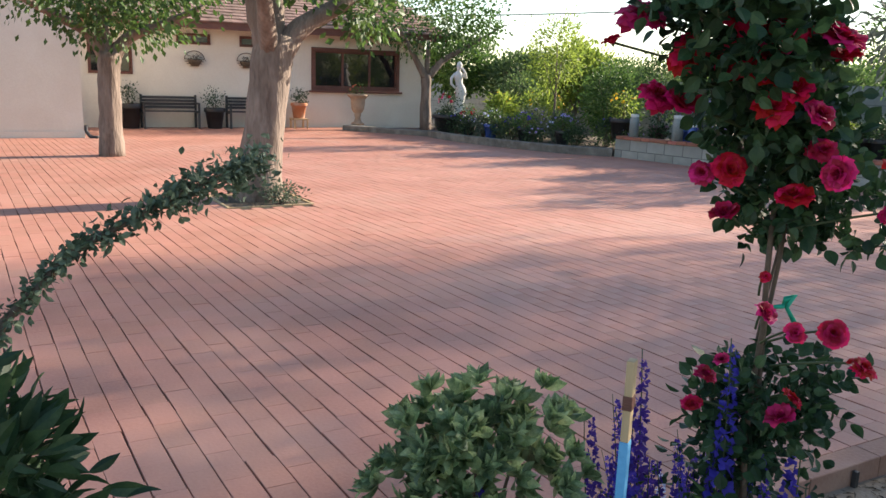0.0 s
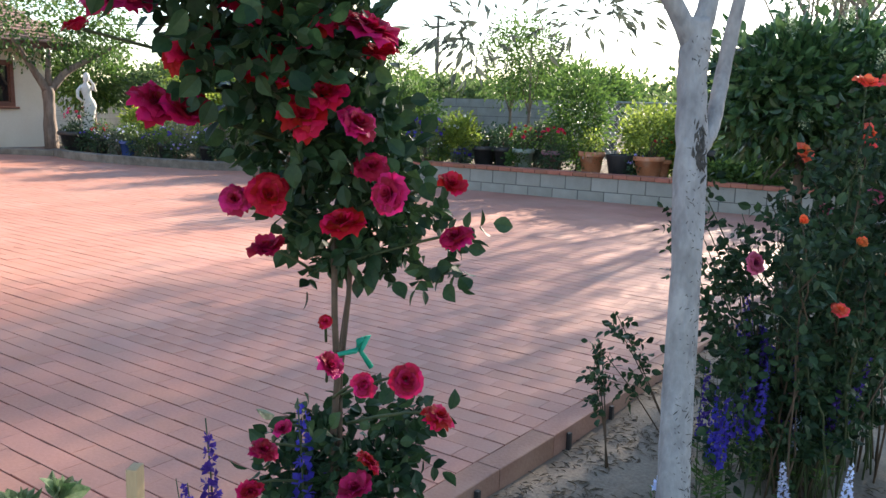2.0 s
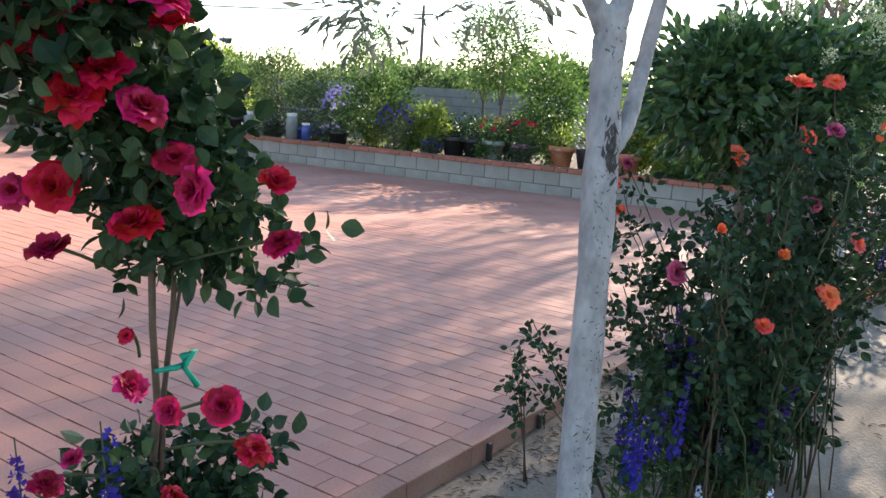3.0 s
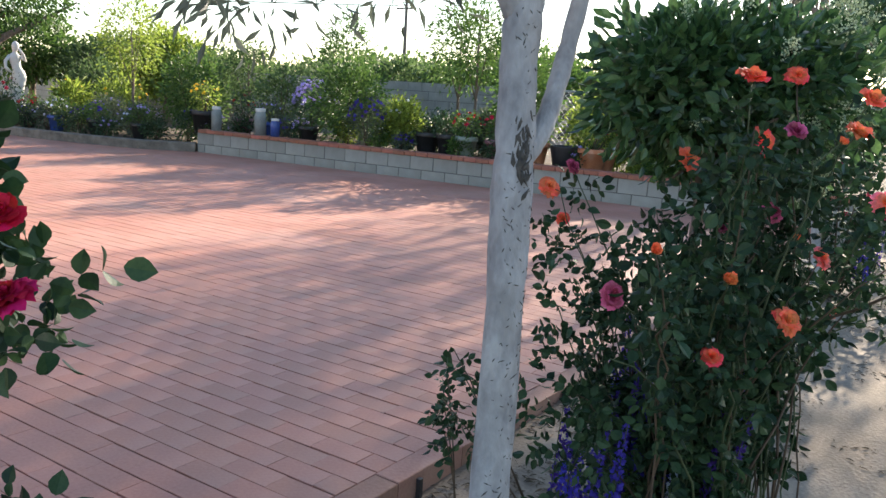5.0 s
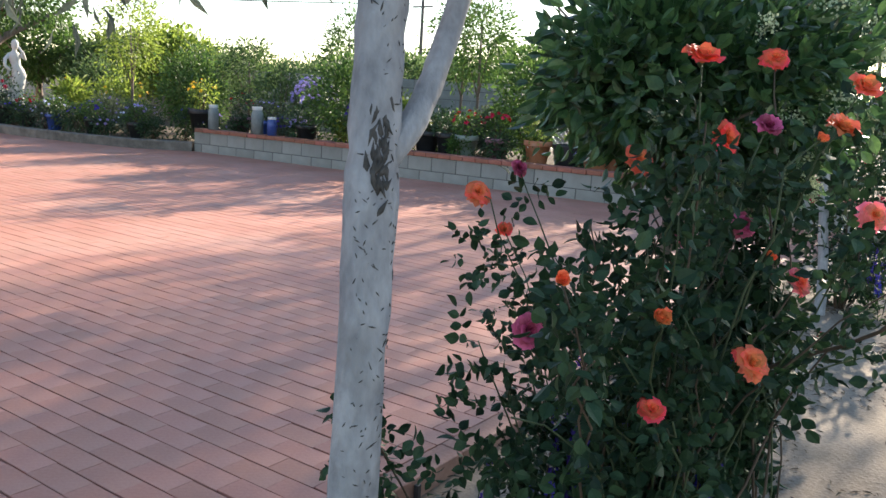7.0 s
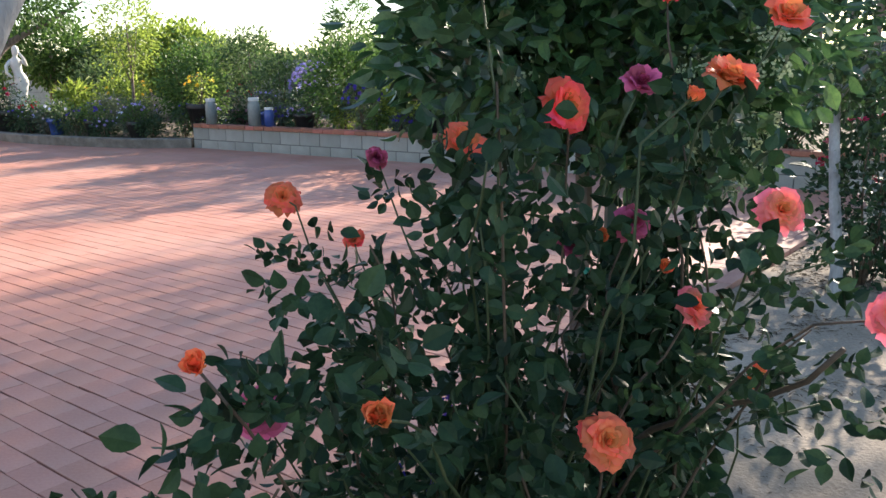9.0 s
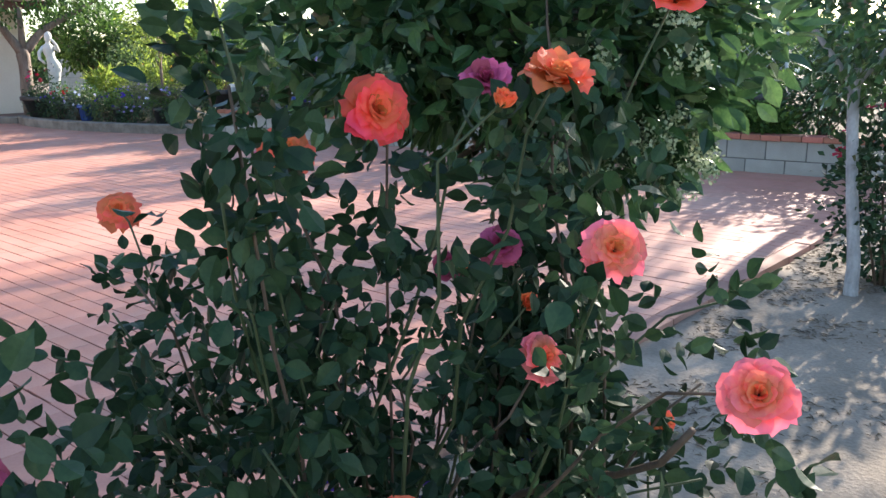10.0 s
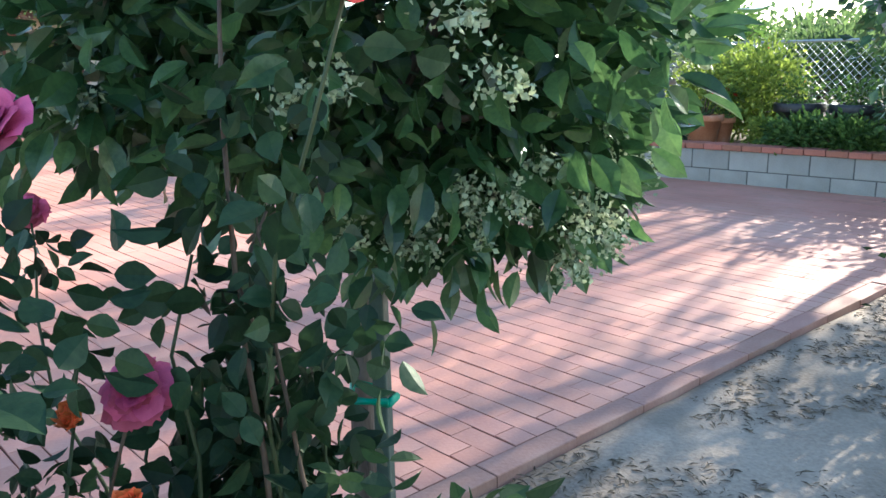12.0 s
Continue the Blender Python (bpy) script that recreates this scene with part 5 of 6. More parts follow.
# ---- house front: benches, pots, baskets, urn ----
def build_bench(x0, x1, y):
    t = thing("garden_bench", "dark slatted garden bench against the house wall", "bench", "benches along the house", at=(x0, y, 0))
    w = x1 - x0
    for i in range(4):
        part("seat_slat", box(0.03, -0.42 + 0.1 * i, 0.40, w - 0.03, -0.335 + 0.1 * i, 0.425, 0.004), M_BENCH, t)
    for i in range(4):
        o = part("back_slat", box(0.03, -0.02 + 0.02 * i, 0.47 + 0.078 * i, w - 0.03, 0.0 + 0.02 * i, 0.53 + 0.078 * i, 0.004), M_BENCH, t)
    for x in (0.0, w - 0.05):
        part("end_frame", merge([box(x, -0.42, 0, x + 0.05, -0.37, 0.60, 0.006), box(x, -0.02, 0, x + 0.05, 0.05, 0.80, 0.006), box(x, -0.42, 0.58, x + 0.05, 0.0, 0.62, 0.006), box(x, -0.40, 0.36, x + 0.05, 0.0, 0.40, 0.006)]), M_BENCH, t)


build_bench(4.15, 5.48, 21.75)
build_bench(6.2, 7.45, 21.75)


def planted(pos, r, h, material, label, plant_mat, ph, pr, plant_label, leaf=0.05, flowers=None, group="", leaf_w=0.7, clumps=40):
    x, y, z = pos
    pot("plant_pot", label, pos, r, h, material, group)
    shrub("potted_plant", plant_label, (x, y, z + h * 0.86), (x, y, z + h + ph * 0.5), (pr, pr, ph * 0.55), clumps, 9, 0.35 * pr, plant_mat, leaf, leaf_w, group and group + " plants", 4, "plant", flowers)


planted((3.9, 21.55, 0), 0.26, 0.58, M_BLACKPOT, "large dark plant pot by the house wall", M_DARKLEAF, 0.42, 0.16, "sparse dark upright plant in a pot")
planted((5.86, 21.5, 0), 0.24, 0.5, M_BLACKPOT, "large dark plant pot between the benches", M_DARKLEAF, 0.42, 0.2, "dark bushy plant in a pot")
planted((8.02, 21.45, 0.26), 0.2, 0.4, M_TERRA, "clay plant pot on a low wooden stand", M_DARKLEAF, 0.3, 0.18, "dark bushy plant in a clay pot")
ps = thing("plant_stand", "low slatted wooden plant stand", "plant stand", at=(8.02, 21.45, 0))
part("top", box(-0.2, -0.2, 0.22, 0.2, 0.2, 0.26, 0.004), M_STAKE, ps)
for sx in (-0.17, 0.17):
    for sy in (-0.17, 0.17):
        part("leg", box(sx - 0.02, sy - 0.02, 0, sx + 0.02, sy + 0.02, 0.22, 0.003), M_STAKE, ps)


def build_basket(x):
    t = thing("wall_basket", "half-round wire wall basket with dry planting", "basket", "baskets on the house wall", at=(x, HY - 0.01, 1.5))
    for k in range(4):
        z, r = 0.0 + 0.055 * k, (0.10, 0.18, 0.225, 0.24)[k]
        mesh("hoop", *tube_data([(r * math.cos(a), -r * 0.6 * math.sin(a), z) for a in np.linspace(0, math.pi, 13)], [0.008] * 13, 6), M_WIRE, t)
    mesh("liner", *tube_data([(0, -0.07, 0.0), (0, -0.07, 0.08), (0, -0.07, 0.15)], [0.08, 0.15, 0.18], 12), M_SOIL, t)
    mesh("handle_arch", *tube_data([(0.24 * math.cos(a), -0.02, 0.165 + 0.20 * math.sin(a)) for a in np.linspace(0, math.pi, 15)], [0.009] * 15, 6), M_WIRE, t)
    P = np.c_[rng.normal(0, 0.11, 90), -0.07 + rng.normal(0, 0.03, 90), 0.15 + 0.12 * rng.random(90)]
    leaves("planting", P, rng.normal(0, 1, (90, 3)), 0.05, 0.5, M_STRAW, t)["kind"] = "stuff"


build_basket(5.49)
build_basket(6.78)
urn = thing("garden_urn", "tan cast stone urn on a footed base", "urn", at=(9.42, 20.85, 0.13))
lathe([(0, 0), (0.17, 0), (0.17, 0.05), (0.12, 0.07), (0.085, 0.12), (0.07, 0.2), (0.10, 0.26), (0.08, 0.29), (0.13, 0.34), (0.17, 0.42), (0.185, 0.55), (0.19, 0.66), (0.26, 0.74), (0.285, 0.76), (0.285, 0.79), (0.24, 0.80), (0.2, 0.74)], "body", M_STONE, urn, 24)
lathe([(0, 0.75), (0.21, 0.74)], "soil", M_SOIL, urn)
shrub("urn_flowers", "sparse flowering plant growing in the urn", (9.42, 20.85, 0.87), (9.42, 20.85, 1.0), (0.2, 0.2, 0.17), 26, 8, 0.05, M_GREEN, 0.05, 0.5, stems=5, category="plant", flowers=(M_SALMON, 7, 0.03))


# ---- statue ----
def build_statue():
    vs, fs = [], []
    body = [(0.0, 0.0, 0.17), (0.04, 0.0, 0.17), (0.05, 0.0, 0.13), (0.36, 0.0, 0.13), (0.37, 0.0, 0.16), (0.42, 0.0, 0.16), (0.425, 0.0, 0.13), (0.52, 0.01, 0.115), (0.70, 0.03, 0.11), (0.86, 0.05, 0.125), (0.98, 0.055, 0.135), (1.08, 0.04, 0.115),
            (1.16, 0.01, 0.088), (1.24, -0.01, 0.098), (1.32, -0.02, 0.112), (1.40, -0.02, 0.10), (1.445, -0.015, 0.05), (1.48, -0.01, 0.04), (1.52, 0.0, 0.062), (1.58, 0.005, 0.072), (1.64, 0.005, 0.06), (1.68, 0.005, 0.02)]
    sides = 14
    for z, off, r in body:
        for k in range(sides):
            a = 2 * math.pi * k / sides
            ry = r * (0.8 if 0.43 < z < 1.45 else 1.0)
            vs.append((off + r * math.cos(a), ry * math.sin(a), z))
    for i in range(len(body) - 1):
        for k in range(sides):
            a, b = i * sides + k, i * sides + (k + 1) % sides
            fs.append((a, b, b + sides, a + sides))
    arms = [tube_data([(-0.10, 0, 1.38), (-0.19, -0.04, 1.28), (-0.20, -0.08, 1.15), (-0.11, -0.12, 1.05)], [0.04, 0.036, 0.032, 0.025], 8), tube_data([(0.09, 0, 1.38), (0.17, -0.04, 1.30), (0.13, -0.08, 1.42), (0.06, -0.05, 1.53)], [0.04, 0.036, 0.03, 0.024], 8)]
    v, f = join([(vs, fs)] + arms)
    st = mesh("statue", v, f, M_PLASTER)
    st.matrix_basis = pose(10.98, 18.3, 0.12, 0, 0, -20)
    tagged(st, "white plaster garden statue on a square plinth", "statue")


build_statue()


# ---- jars and pots on the beds ----
def jar(x, y, r, h, material, label):
    t = thing("storage_jar", label, "jar", "jars on the wall cap", at=(x, y, WALL_TOP))
    lathe([(0, 0), (r, 0), (r, h * 0.75), (r * 0.8, h * 0.86), (r * 0.8, h * 0.9)], "body", material, t)
    lathe([(r * 0.86, h * 0.88), (r * 0.86, h), (0, h)], "lid", M_PLASTER, t, )


jar(wall_x(12.75) + 0.10, 12.75, 0.09, 0.42, M_JAR, "clear plastic jar with a white lid")
jar(wall_x(11.75) + 0.10, 11.75, 0.10, 0.45, M_JAR, "clear plastic jar with a white lid")
jar(wall_x(11.45) + 0.12, 11.45, 0.08, 0.3, M_BLUEJAR, "squat dark blue glazed jar")
BZ = 0.33
planted((11.85, 13.35, 0.3), 0.24, 0.42, M_BLACKPOT, "big black nursery pot at the wall's end", M_LIME, 0.5, 0.25, "yellow flowering plant in a pot", flowers=(M_YELLOW, 12, 0.035), group="pots in the bed")
planted((12.1, 12.6, BZ), 0.18, 0.3, M_PURPOT, "dark plum glazed pot in the bed", M_DARKLEAF, 0.4, 0.2, "red flowering plant in a pot", flowers=(M_RED, 8, 0.03), group="pots in the bed")
planted((12.2, 12.0, BZ), 0.18, 0.28, M_BLUEJAR, "dark blue glazed pot in the bed", M_GREY, 0.35, 0.2, "lavender plant in a blue pot", flowers=(M_LAV, 14, 0.02), group="pots in the bed")
planted((12.15, 11.0, BZ), 0.17, 0.28, M_BLACKPOT, "black nursery pot in the bed", M_DARKLEAF, 0.3, 0.2, "dark leafy plant in a pot", group="pots in the bed")
planted((12.75, 8.95, BZ), 0.2, 0.34, M_BLACKPOT, "black nursery pot in the bed", M_DARKLEAF, 0.25, 0.24, "dark leafy plant in a pot", group="pots in the bed")
planted((12.75, 8.55, BZ), 0.17, 0.34, M_BLACKPOT, "black nursery pot in the bed", M_DARKLEAF, 0.25, 0.2, "dark leafy plant in a pot", group="pots in the bed")
planted((12.7, 8.15, BZ), 0.17, 0.34, M_GREYPOT, "grey-green glazed pot in the bed", M_GREEN, 0.35, 0.2, "red geranium in a pot", flowers=(M_RED, 14, 0.035), group="pots in the bed")
planted((12.7, 7.6, BZ), 0.17, 0.34, M_PURPOT, "plum glazed pot in the bed", M_GREEN, 0.35, 0.2, "red geranium in a pot", flowers=(M_RED, 14, 0.035), group="pots in the bed")
planted((12.75, 6.95, BZ), 0.19, 0.36, M_TERRA, "terracotta pot in the bed", M_LIME, 0.25, 0.2, "lime leafy plant in a clay pot", group="pots in the bed")
pot("round_pot", "round dark brown glazed pot in the bed", (12.8, 6.5, BZ), 0.22, 0.34, M_BLACKPOT, "pots in the bed", rim=False)
planted((12.8, 6.05, BZ), 0.21, 0.34, M_TERRA, "wide terracotta pot in the bed", M_LIME, 0.7, 0.3, "bushy yellow-green plant in a clay pot", group="pots in the bed", clumps=60)
planted((13.3, 5.2, BZ), 0.25, 0.47, M_BLACKPOT, "black nursery tub in the bed", M_GREEN, 0.2, 0.18, "low green plant in a black tub", group="pots in the bed")
planted((13.35, 4.62, BZ), 0.25, 0.47, M_BLACKPOT, "black nursery tub in the bed", M_GREEN, 0.2, 0.18, "low green plant in a black tub", group="pots in the bed")
planted((13.0, 5.95, BZ), 0.15, 0.3, M_TERRA, "small terracotta pot in the bed", M_GREEN, 0.3, 0.16, "red flowering plant in a clay pot", flowers=(M_RED, 8, 0.03), group="pots in the bed")
for i, (x, y) in enumerate(((10.95, 14.3), (10.7, 15.3), (10.55, 16.4), (10.5, 17.3))):
    m, fm, fl = ((M_BLACKPOT, M_LAV, "purple"), (M_BLACKPOT, M_VIOLET, "blue"), (M_BLUEJAR, M_PALE, "pale blue"), (M_BLACKPOT, M_RED, "red"))[i % 4]
    planted((x + 0.2, y, 0.12), 0.16, 0.3, m, "dark nursery pot along the curved bed", M_GREEN, 0.3, 0.2, fl + " flowering plant in a nursery pot", flowers=(fm, 12, 0.028), group="pots along the curved bed")
planted((10.7, 18.2, 0.12), 0.4, 0.42, M_BLACKPOT, "big dark pot beside the statue", M_DARKLEAF, 0.5, 0.28, "pink flowering plant in a big pot", flowers=(M_MAGENTA, 9, 0.04))


# ---- shrubs in the beds and the garden behind ----
def bed_shrub(x, y, z0, z1, r, m, label, leaf=0.06, w=0.6, clumps=90, flowers=None):
    h = z1 - z0
    shrub("garden_shrub", label, (x, y, z0), (x, y, z0 + h * 0.56), (r, r, h * 0.5), int(clumps * 2.0), 12, 0.13 * r + 0.02, m, leaf * 1.25, w, "shrubs in the bed", 7, "shrub", flowers)


bed_shrub(12.55, 10.5, BZ, 1.68, 0.6, M_GREEN, "bright green airy shrub in the raised bed", clumps=170)
bed_shrub(12.9, 11.6, BZ, 1.35, 0.4, M_GREY, "soft lavender-flowering shrub in the raised bed", leaf=0.05, w=0.3, flowers=(M_LAV, 120, 0.035))
bed_shrub(12.4, 9.9, BZ, 1.1, 0.35, M_GREY, "blue salvia clump in the raised bed", leaf=0.05, w=0.3, flowers=(M_VIOLET, 80, 0.03))
bed_shrub(12.7, 9.4, BZ, 1.1, 0.3, M_LIME, "lime shrub with white flowers", flowers=(M_WPETAL, 14, 0.03))
bed_shrub(13.4, 7.55, BZ, 1.95, 0.5, M_GREEN, "tall bright green shrub in the raised bed", clumps=170)
bed_shrub(13.7, 6.4, BZ, 1.32, 0.5, M_LIME, "sunlit yellow-green shrub in the raised bed", clumps=140)
bed_shrub(13.5, 5.75, BZ, 1.35, 0.45, M_LIME, "sunlit yellow-green rose shrub", clumps=140, flowers=(M_CORAL, 6, 0.03))
bed_shrub(12.85, 4.95, BZ, 0.60, 0.3, M_GREEN, "low green edging shrub on the bed")
bed_shrub(12.85, 4.45, BZ, 0.60, 0.3, M_GREEN, "low green edging shrub on the bed")
bed_shrub(13.2, 3.9, BZ, 1.25, 0.45, M_DARKLEAF, "dark shrub with white flowers", flowers=(M_WPETAL, 12, 0.035))
bed_shrub(13.3, 3.0, BZ, 1.3, 0.5, M_DARKLEAF, "dark green shrub in the raised bed")
bed_shrub(13.4, 9.0, BZ, 0.85, 0.4, M_DARKLEAF, "low dark shrub in the raised bed")
bed_shrub(13.5, 8.25, BZ, 1.0, 0.3, M_GREY, "grey-green shrub in the raised bed")
bed_shrub(13.0, 12.6, BZ, 1.5, 0.5, M_FAR, "mixed green shrub in the raised bed")
bed_shrub(12.2, 14.1, 0.12, 1.75, 0.55, M_GREEN, "broad leafy green shrub in the curved bed", clumps=170)
bed_shrub(13.2, 15.2, 0.12, 1.6, 0.6, M_FAR, "soft green shrub in the curved bed", clumps=130)
bed_shrub(12.4, 16.8, 0.12, 1.2, 0.5, M_LIME, "yellow-green shrub in the curved bed", flowers=(M_YELLOW, 10, 0.04))
bed_shrub(11.7, 17.5, 0.12, 1.05, 0.3, M_LIME, "orange and yellow lilies in the curved bed", leaf=0.16, w=0.25, clumps=30, flowers=(M_YELLOW, 10, 0.05))
bed_shrub(12.8, 18.4, 0.12, 1.5, 0.7, M_FAR, "soft green shrub in the curved bed", clumps=130)
bed_shrub(11.6, 16.0, 0.12, 0.75, 0.35, M_GREY, "grey lavender clump in the curved bed", leaf=0.07, w=0.2, flowers=(M_LAV, 20, 0.026))
bed_shrub(11.6, 14.9, 0.12, 0.7, 0.35, M_GREY, "grey lavender clump in the curved bed", leaf=0.07, w=0.2, flowers=(M_LAV, 20, 0.026))
bed_shrub(14.2, 10.8, BZ, 1.0, 0.5, M_FAR, "mixed green shrub in the raised bed", clumps=120)
bed_shrub(14.0, 12.0, BZ, 1.7, 0.6, M_FAR, "mixed green shrub in the raised bed", clumps=120)


for k in range(24):
    y = 3.4 + 0.41 * k + 0.1 * rng.standard_normal()
    if y < 5.3 or k % 5 in (1, 3):
        continue
    m, fl = ((M_GREEN, None), (M_DARKLEAF, (M_LAV, 26, 0.026)), (M_GREY, (M_VIOLET, 30, 0.026)), (M_GREEN, (M_WPETAL, 8, 0.02)), (M_DARKLEAF, None), (M_LIME, None))[k % 6]
    bed_shrub(wall_x(y) + 0.42 + 0.15 * rng.random(), y, BZ, 0.55 + 0.2 * rng.random(), 0.16, m, ("leafy green edging plant behind the cap", "dark edging plant with lilac flowers", "grey edging plant with blue flowers", "green edging plant with white flowers", "dark leafy edging plant behind the cap", "lime leafy edging plant behind the cap")[k % 6], 0.05, 0.5, 24, fl)


for k in range(12):
    u = k / 11
    i = min(int(u * 6), 5)
    x, y = (KERB[i][0] + (KERB[i + 1][0] - KERB[i][0]) * (u * 6 - i), KERB[i][1] + (KERB[i + 1][1] - KERB[i][1]) * (u * 6 - i))
    m, fl = ((M_DARKLEAF, (M_LAV, 11, 0.026)), (M_DARKLEAF, (M_VIOLET, 11, 0.026)), (M_DARKLEAF, None), (M_GREY, (M_PALE, 8, 0.024)))[k % 4]
    bed_shrub(x + 0.3 + 0.2 * rng.random(), y, 0.12, 0.45 + 0.25 * rng.random(), 0.22, m, ("dark kerbside plant with lilac flowers", "green kerbside plant with blue flowers", "dark leafy plant along the kerb", "grey kerbside plant with pale flowers")[k % 4], 0.05, 0.5, 24, fl)


def sapling(x, y, z0, h, m, label, r=0.5):
    tree("sapling", label, (x, y, z0), [(x, y, z0 - 0.05, 0.03), (x + 0.03, y, z0 + h * 0.4, 0.025), (x, y, z0 + h * 0.8, 0.012)],
         [[(x + 0.02, y, z0 + h * 0.35, 0.014), (x + r * 0.6 * math.cos(a), y + r * 0.6 * math.sin(a), z0 + h * 0.75, 0.005)] for a in (0.5, 2.5, 4.4)],
         M_BARK, [((x, y, z0 + h * 0.72), (r, r, h * 0.3), 170, 12, 0.09)], m, 0.09, 0.45, "young trees in the garden")


sapling(12.0, 15.8, 0.12, 2.6, M_LIME, "slender young tree with airy foliage", 0.6)
sapling(13.7, 8.7, BZ, 2.5, M_GREEN, "slender young tree with feathery leaves", 0.5)
sapling(14.5, 9.6, BZ, 2.5, M_GREEN, "slender young tree with feathery leaves", 0.6)
sapling(13.6, 14.2, 0.12, 1.9, M_FAR, "slender young tree with airy foliage", 0.5)
sapling(14.8, 12.6, BZ, 2.3, M_GREEN, "slender young tree with feathery leaves", 0.5)
sapling(15.0, 17.0, -0.1, 2.1, M_FAR, "slender young tree with airy foliage", 0.6)


def build_fence():
    f = thing("chain_link_fence", "galvanised chain-link fence on steel posts", "fence")
    f["kind"] = "structure"
    x = 15.6
    for y in (-2, 0.5, 3.0, 5.2, 7.0, 8.6):
        mesh("post", *tube_data([(x, y, -0.1), (x, y, 0.8), (x, y, 1.5)], [0.025] * 3, 8), M_STEEL, f)
    mesh("top_rail", *tube_data([(x, -2, 1.47), (x, 3, 1.47), (x, 8.6, 1.47)], [0.02] * 3, 8), M_STEEL, f)
    data = []
    s = 0.11
    n = int(10.6 / s)
    for i in range(-13, n):
        for sg in (1, -1):
            y0 = -2 + i * s
            a, b = (y0, 0.1), (y0 + 1.36, 1.46)
            if sg < 0:
                a, b = (y0, 1.46), (y0 + 1.36, 0.1)
            ya, yb = max(a[0], -2), min(b[0], 8.6)
            if yb - ya < 0.05:
                continue
            za = a[1] + (b[1] - a[1]) * (ya - a[0]) / 1.36
            zb = a[1] + (b[1] - a[1]) * (yb - a[0]) / 1.36
            data.append(tube_data([(x, ya, za), (x, yb, zb)], [0.004, 0.004], 4))
    v, q = join(data)
    mesh("wire_mesh", v, q, M_STEEL, f)["kind"] = "stuff"


build_fence()


def build_back_wall():
    w = thing("garden_wall", "weathered grey block wall behind the garden", "wall")
    w["kind"] = "structure"
    part("core", box(17.42, 8.8, -0.1, 17.58, 34, 1.5), M_MORTAR, w)
    vs, fs = [], []
    for r in range(8):
        for i in range(64):
            y = 8.8 + 0.4 * i - (0.2 if r % 2 else 0)
            if y < 8.75:
                continue
            o = len(vs)
            z0, z1, y1, d = -0.1 + 0.2 * r + 0.005, 0.1 + 0.2 * r - 0.005, y + 0.39, 0.002 * rng.standard_normal()
            vs += [(17.40 + d, y, z0), (17.40 + d, y1, z0), (17.40 + d, y1, z1), (17.40 + d, y, z1), (17.425, y, z0), (17.425, y1, z0), (17.425, y1, z1), (17.425, y, z1)]
            fs += [(3, 2, 1, 0), (0, 1, 5, 4), (1, 2, 6, 5), (2, 3, 7, 6), (3, 0, 4, 7)]
            fs[-5:] = [tuple(k + o for k in q) for q in fs[-5:]]
    mesh("block_courses", vs, fs, M_BLOCK, w, smooth=False)["kind"] = "stuff"


build_back_wall()
for i, (x, y, h, r, m) in enumerate(((21, 8.5, 1.6, 1.5, M_FAR), (22, 12.0, 2.4, 1.6, M_GREEN), (20.5, 15.5, 2.0, 1.4, M_FAR), (22, 18.5, 1.9, 1.7, M_FAR), (18.8, 21.5, 1.9, 1.5, M_GREEN), (16.0, 22.5, 2.2, 1.3, M_FAR), (14.6, 24.5, 2.6, 1.3, M_GREEN),
                                     (19, 27, 2.1, 1.8, M_FAR), (25, 24, 1.9, 2.0, M_FAR), (28, 16, 2.9, 2.0, M_FAR), (29, 10.5, 2.1, 1.9, M_FAR), (30, 21, 2.3, 2.2, M_GREEN), (27, 7.5, 1.7, 1.6, M_GREEN), (15.5, 19.5, 2.3, 1.1, M_LIME))):
    garden_tree((x, y, -0.1), h, r, 300, "leafy green tree behind the garden", m, 0.16, 0.6)

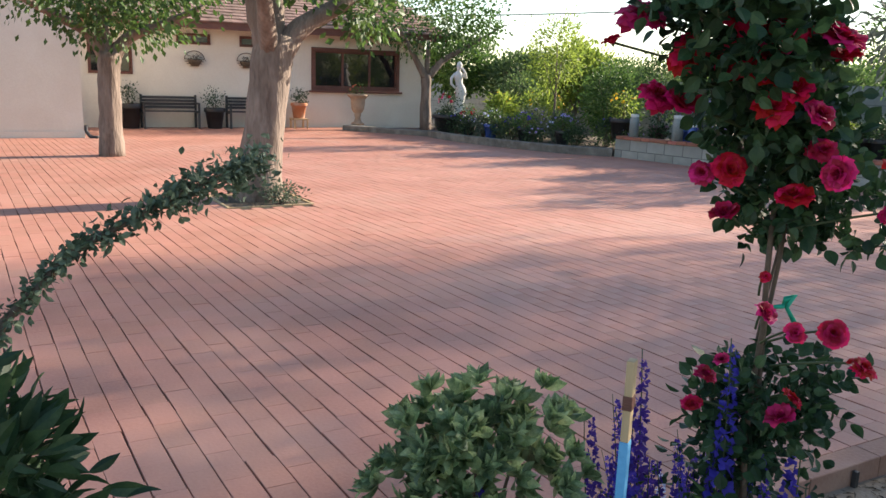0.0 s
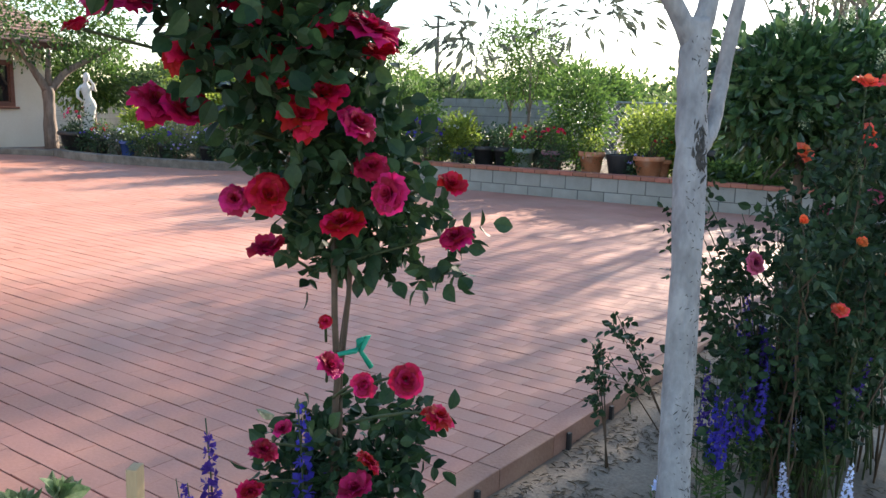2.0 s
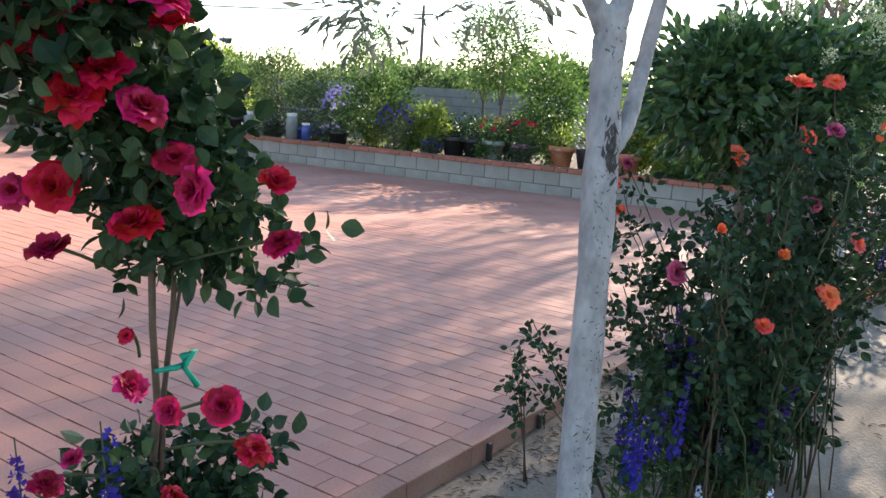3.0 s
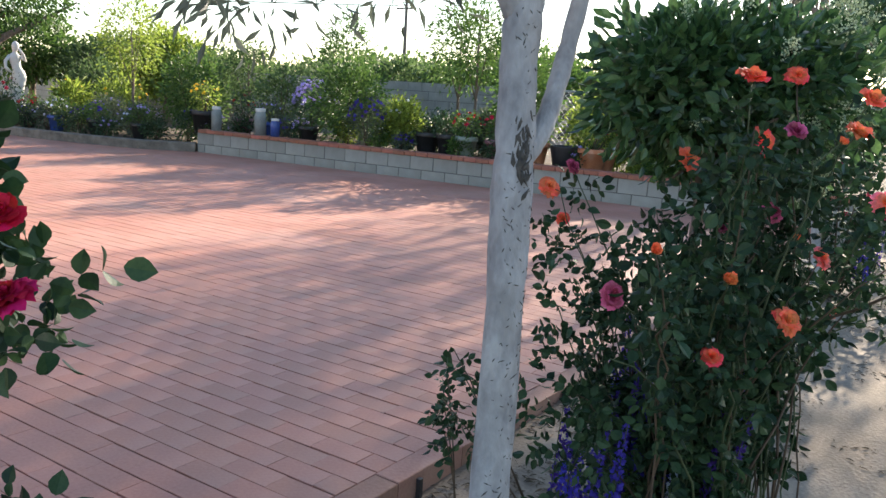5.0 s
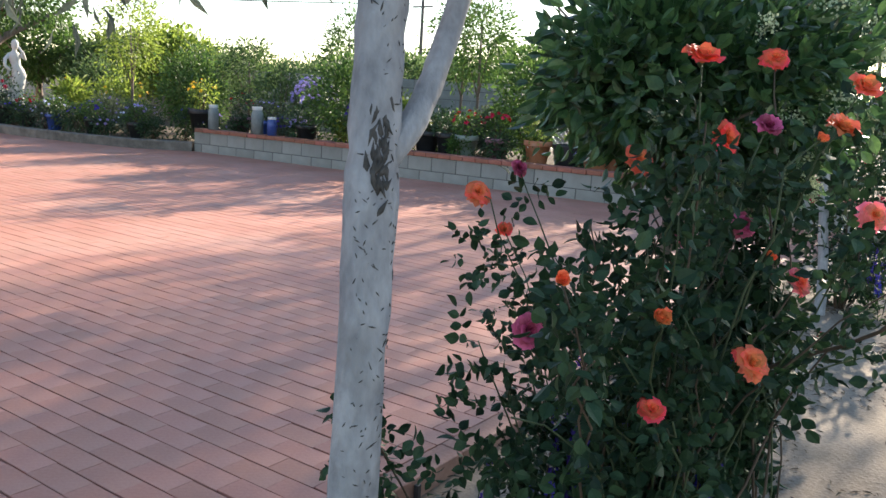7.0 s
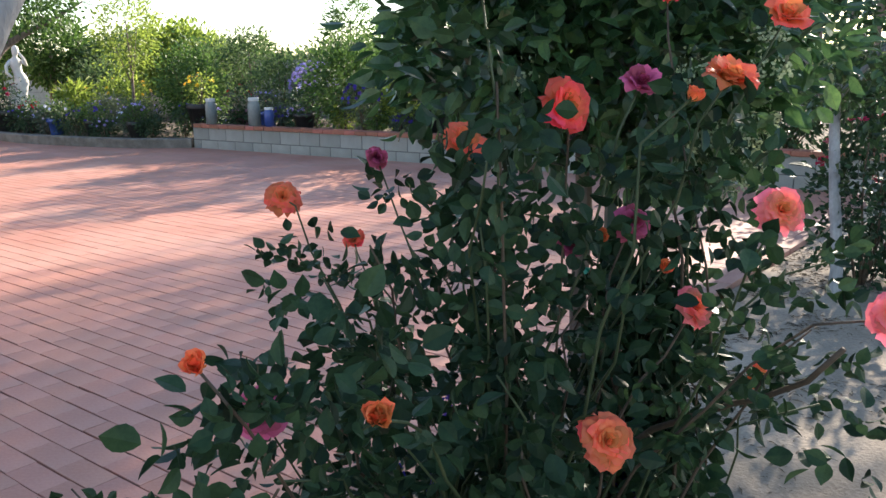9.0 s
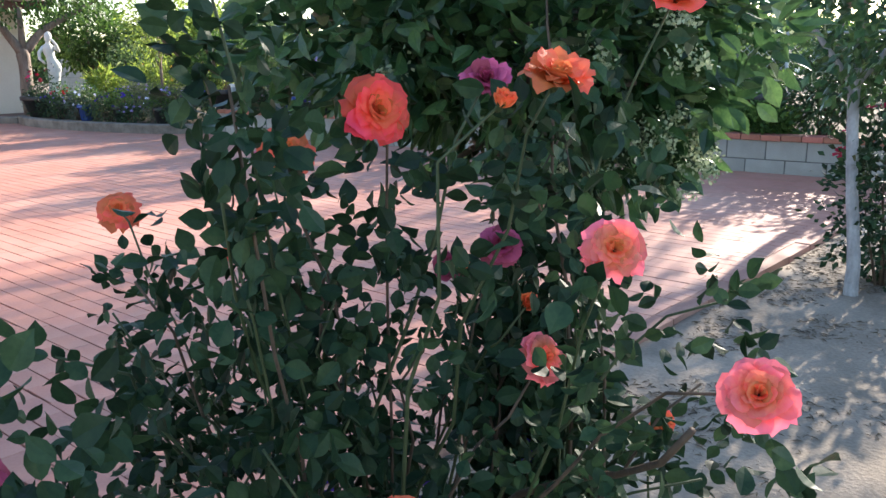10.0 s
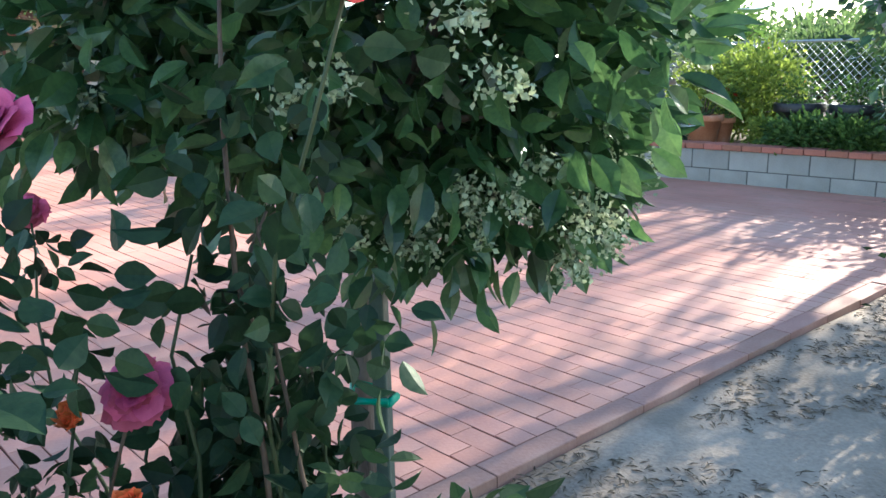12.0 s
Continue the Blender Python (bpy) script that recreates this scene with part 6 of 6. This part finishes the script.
# far treeline: many leaf clumps, too distant to count
P, D = [], []
for i in range(70):
    a = radians(2 + 80 * i / 70)
    d = 50 + 25 * rng.random()
    x, dd = cloud((d * math.cos(a), d * math.sin(a), 0.8), (3.8, 3.8, (2.0 if 18 < 2 + 80 * i / 70 < 44 else 0.5) + 0.7 * rng.random()), 90, 12, 0.35, 0.4)
    P.append(x)
    D.append(dd)
ft = leaves("far_trees", np.concatenate(P), np.concatenate(D), 0.42, 0.8, M_FAR)
tagged(ft, "distant belt of green trees beyond the garden", "trees", kind="stuff")
pole = thing("utility_pole", "wooden utility pole with a crossarm far beyond the garden", "utility pole", at=(60, 46.7, -0.1))
mesh("shaft", *tube_data([(0, 0, 0), (0, 0, 5), (0, 0, 9.2)], [0.19, 0.16, 0.13], 10), M_POLEWOOD, pole)
part("crossarm", box(-0.06, -1.1, 8.3, 0.06, 1.1, 8.45, 0.01), M_POLEWOOD, pole)
for y in (-1.0, 0.0, 1.0):
    mesh("cable", *tube_data(bend((0, y, 8.6), (-30, y + 45, 8.2), 12, (0, 0, -0.5)), [0.02] * 12, 4), M_BENCH, pole)


# ---- litter on the dirt ----
def build_litter():
    n = 26000
    x = 3.0 + 7.5 * rng.random(n)
    y = 1.2 + 1.58 * rng.random(n)
    k = rng.random(n) < np.where(np.abs(y - 2.5) < 0.35, 1.0, 0.35)
    k &= np.array([noise.noise(Vector((a * 2.2, b * 2.8, 3.0))) + 0.25 * noise.noise(Vector((a * 9, b * 9, 1.0))) for a, b in zip(x, y)]) > np.where(y > 2.3, -0.12, 0.04)
    x, y = x[k], y[k]
    z = np.array([ground_z(a, b) for a, b in zip(x, y)]) + 0.004
    a = rng.random(len(x)) * 6.28
    o = leaves("leaf_litter", np.c_[x, y, z], np.c_[np.cos(a), np.sin(a), 0.08 * rng.standard_normal(len(x))], 0.012 + 0.05 * rng.random(len(x)) ** 2, 0.22, M_STRAW, flat=0.5)
    tagged(o, "dry leaves and twigs lying on the dirt", "leaf litter", kind="stuff")


build_litter()


# ---- near pavers, each a piece of its own ----
for x, y, z in NEAR_PAVERS:
    o = new("paver", NEAR_MESH)
    o.parent = PATIO
    o.location = (x, y, z)
_v, _f = brick_mesh(PITCH - 0.005, LONG / 2 - 0.0025, 0.02, 0.002)
_vs = [(a + x, b + y, c + z) for x, y, z in HALVES for a, b, c in _v]
_fs = [tuple(i + 12 * k for i in f) for k in range(len(HALVES)) for f in _f]
mesh("half_pavers", _vs, _fs, M_PAVER, PATIO, smooth=False)["kind"] = "stuff"
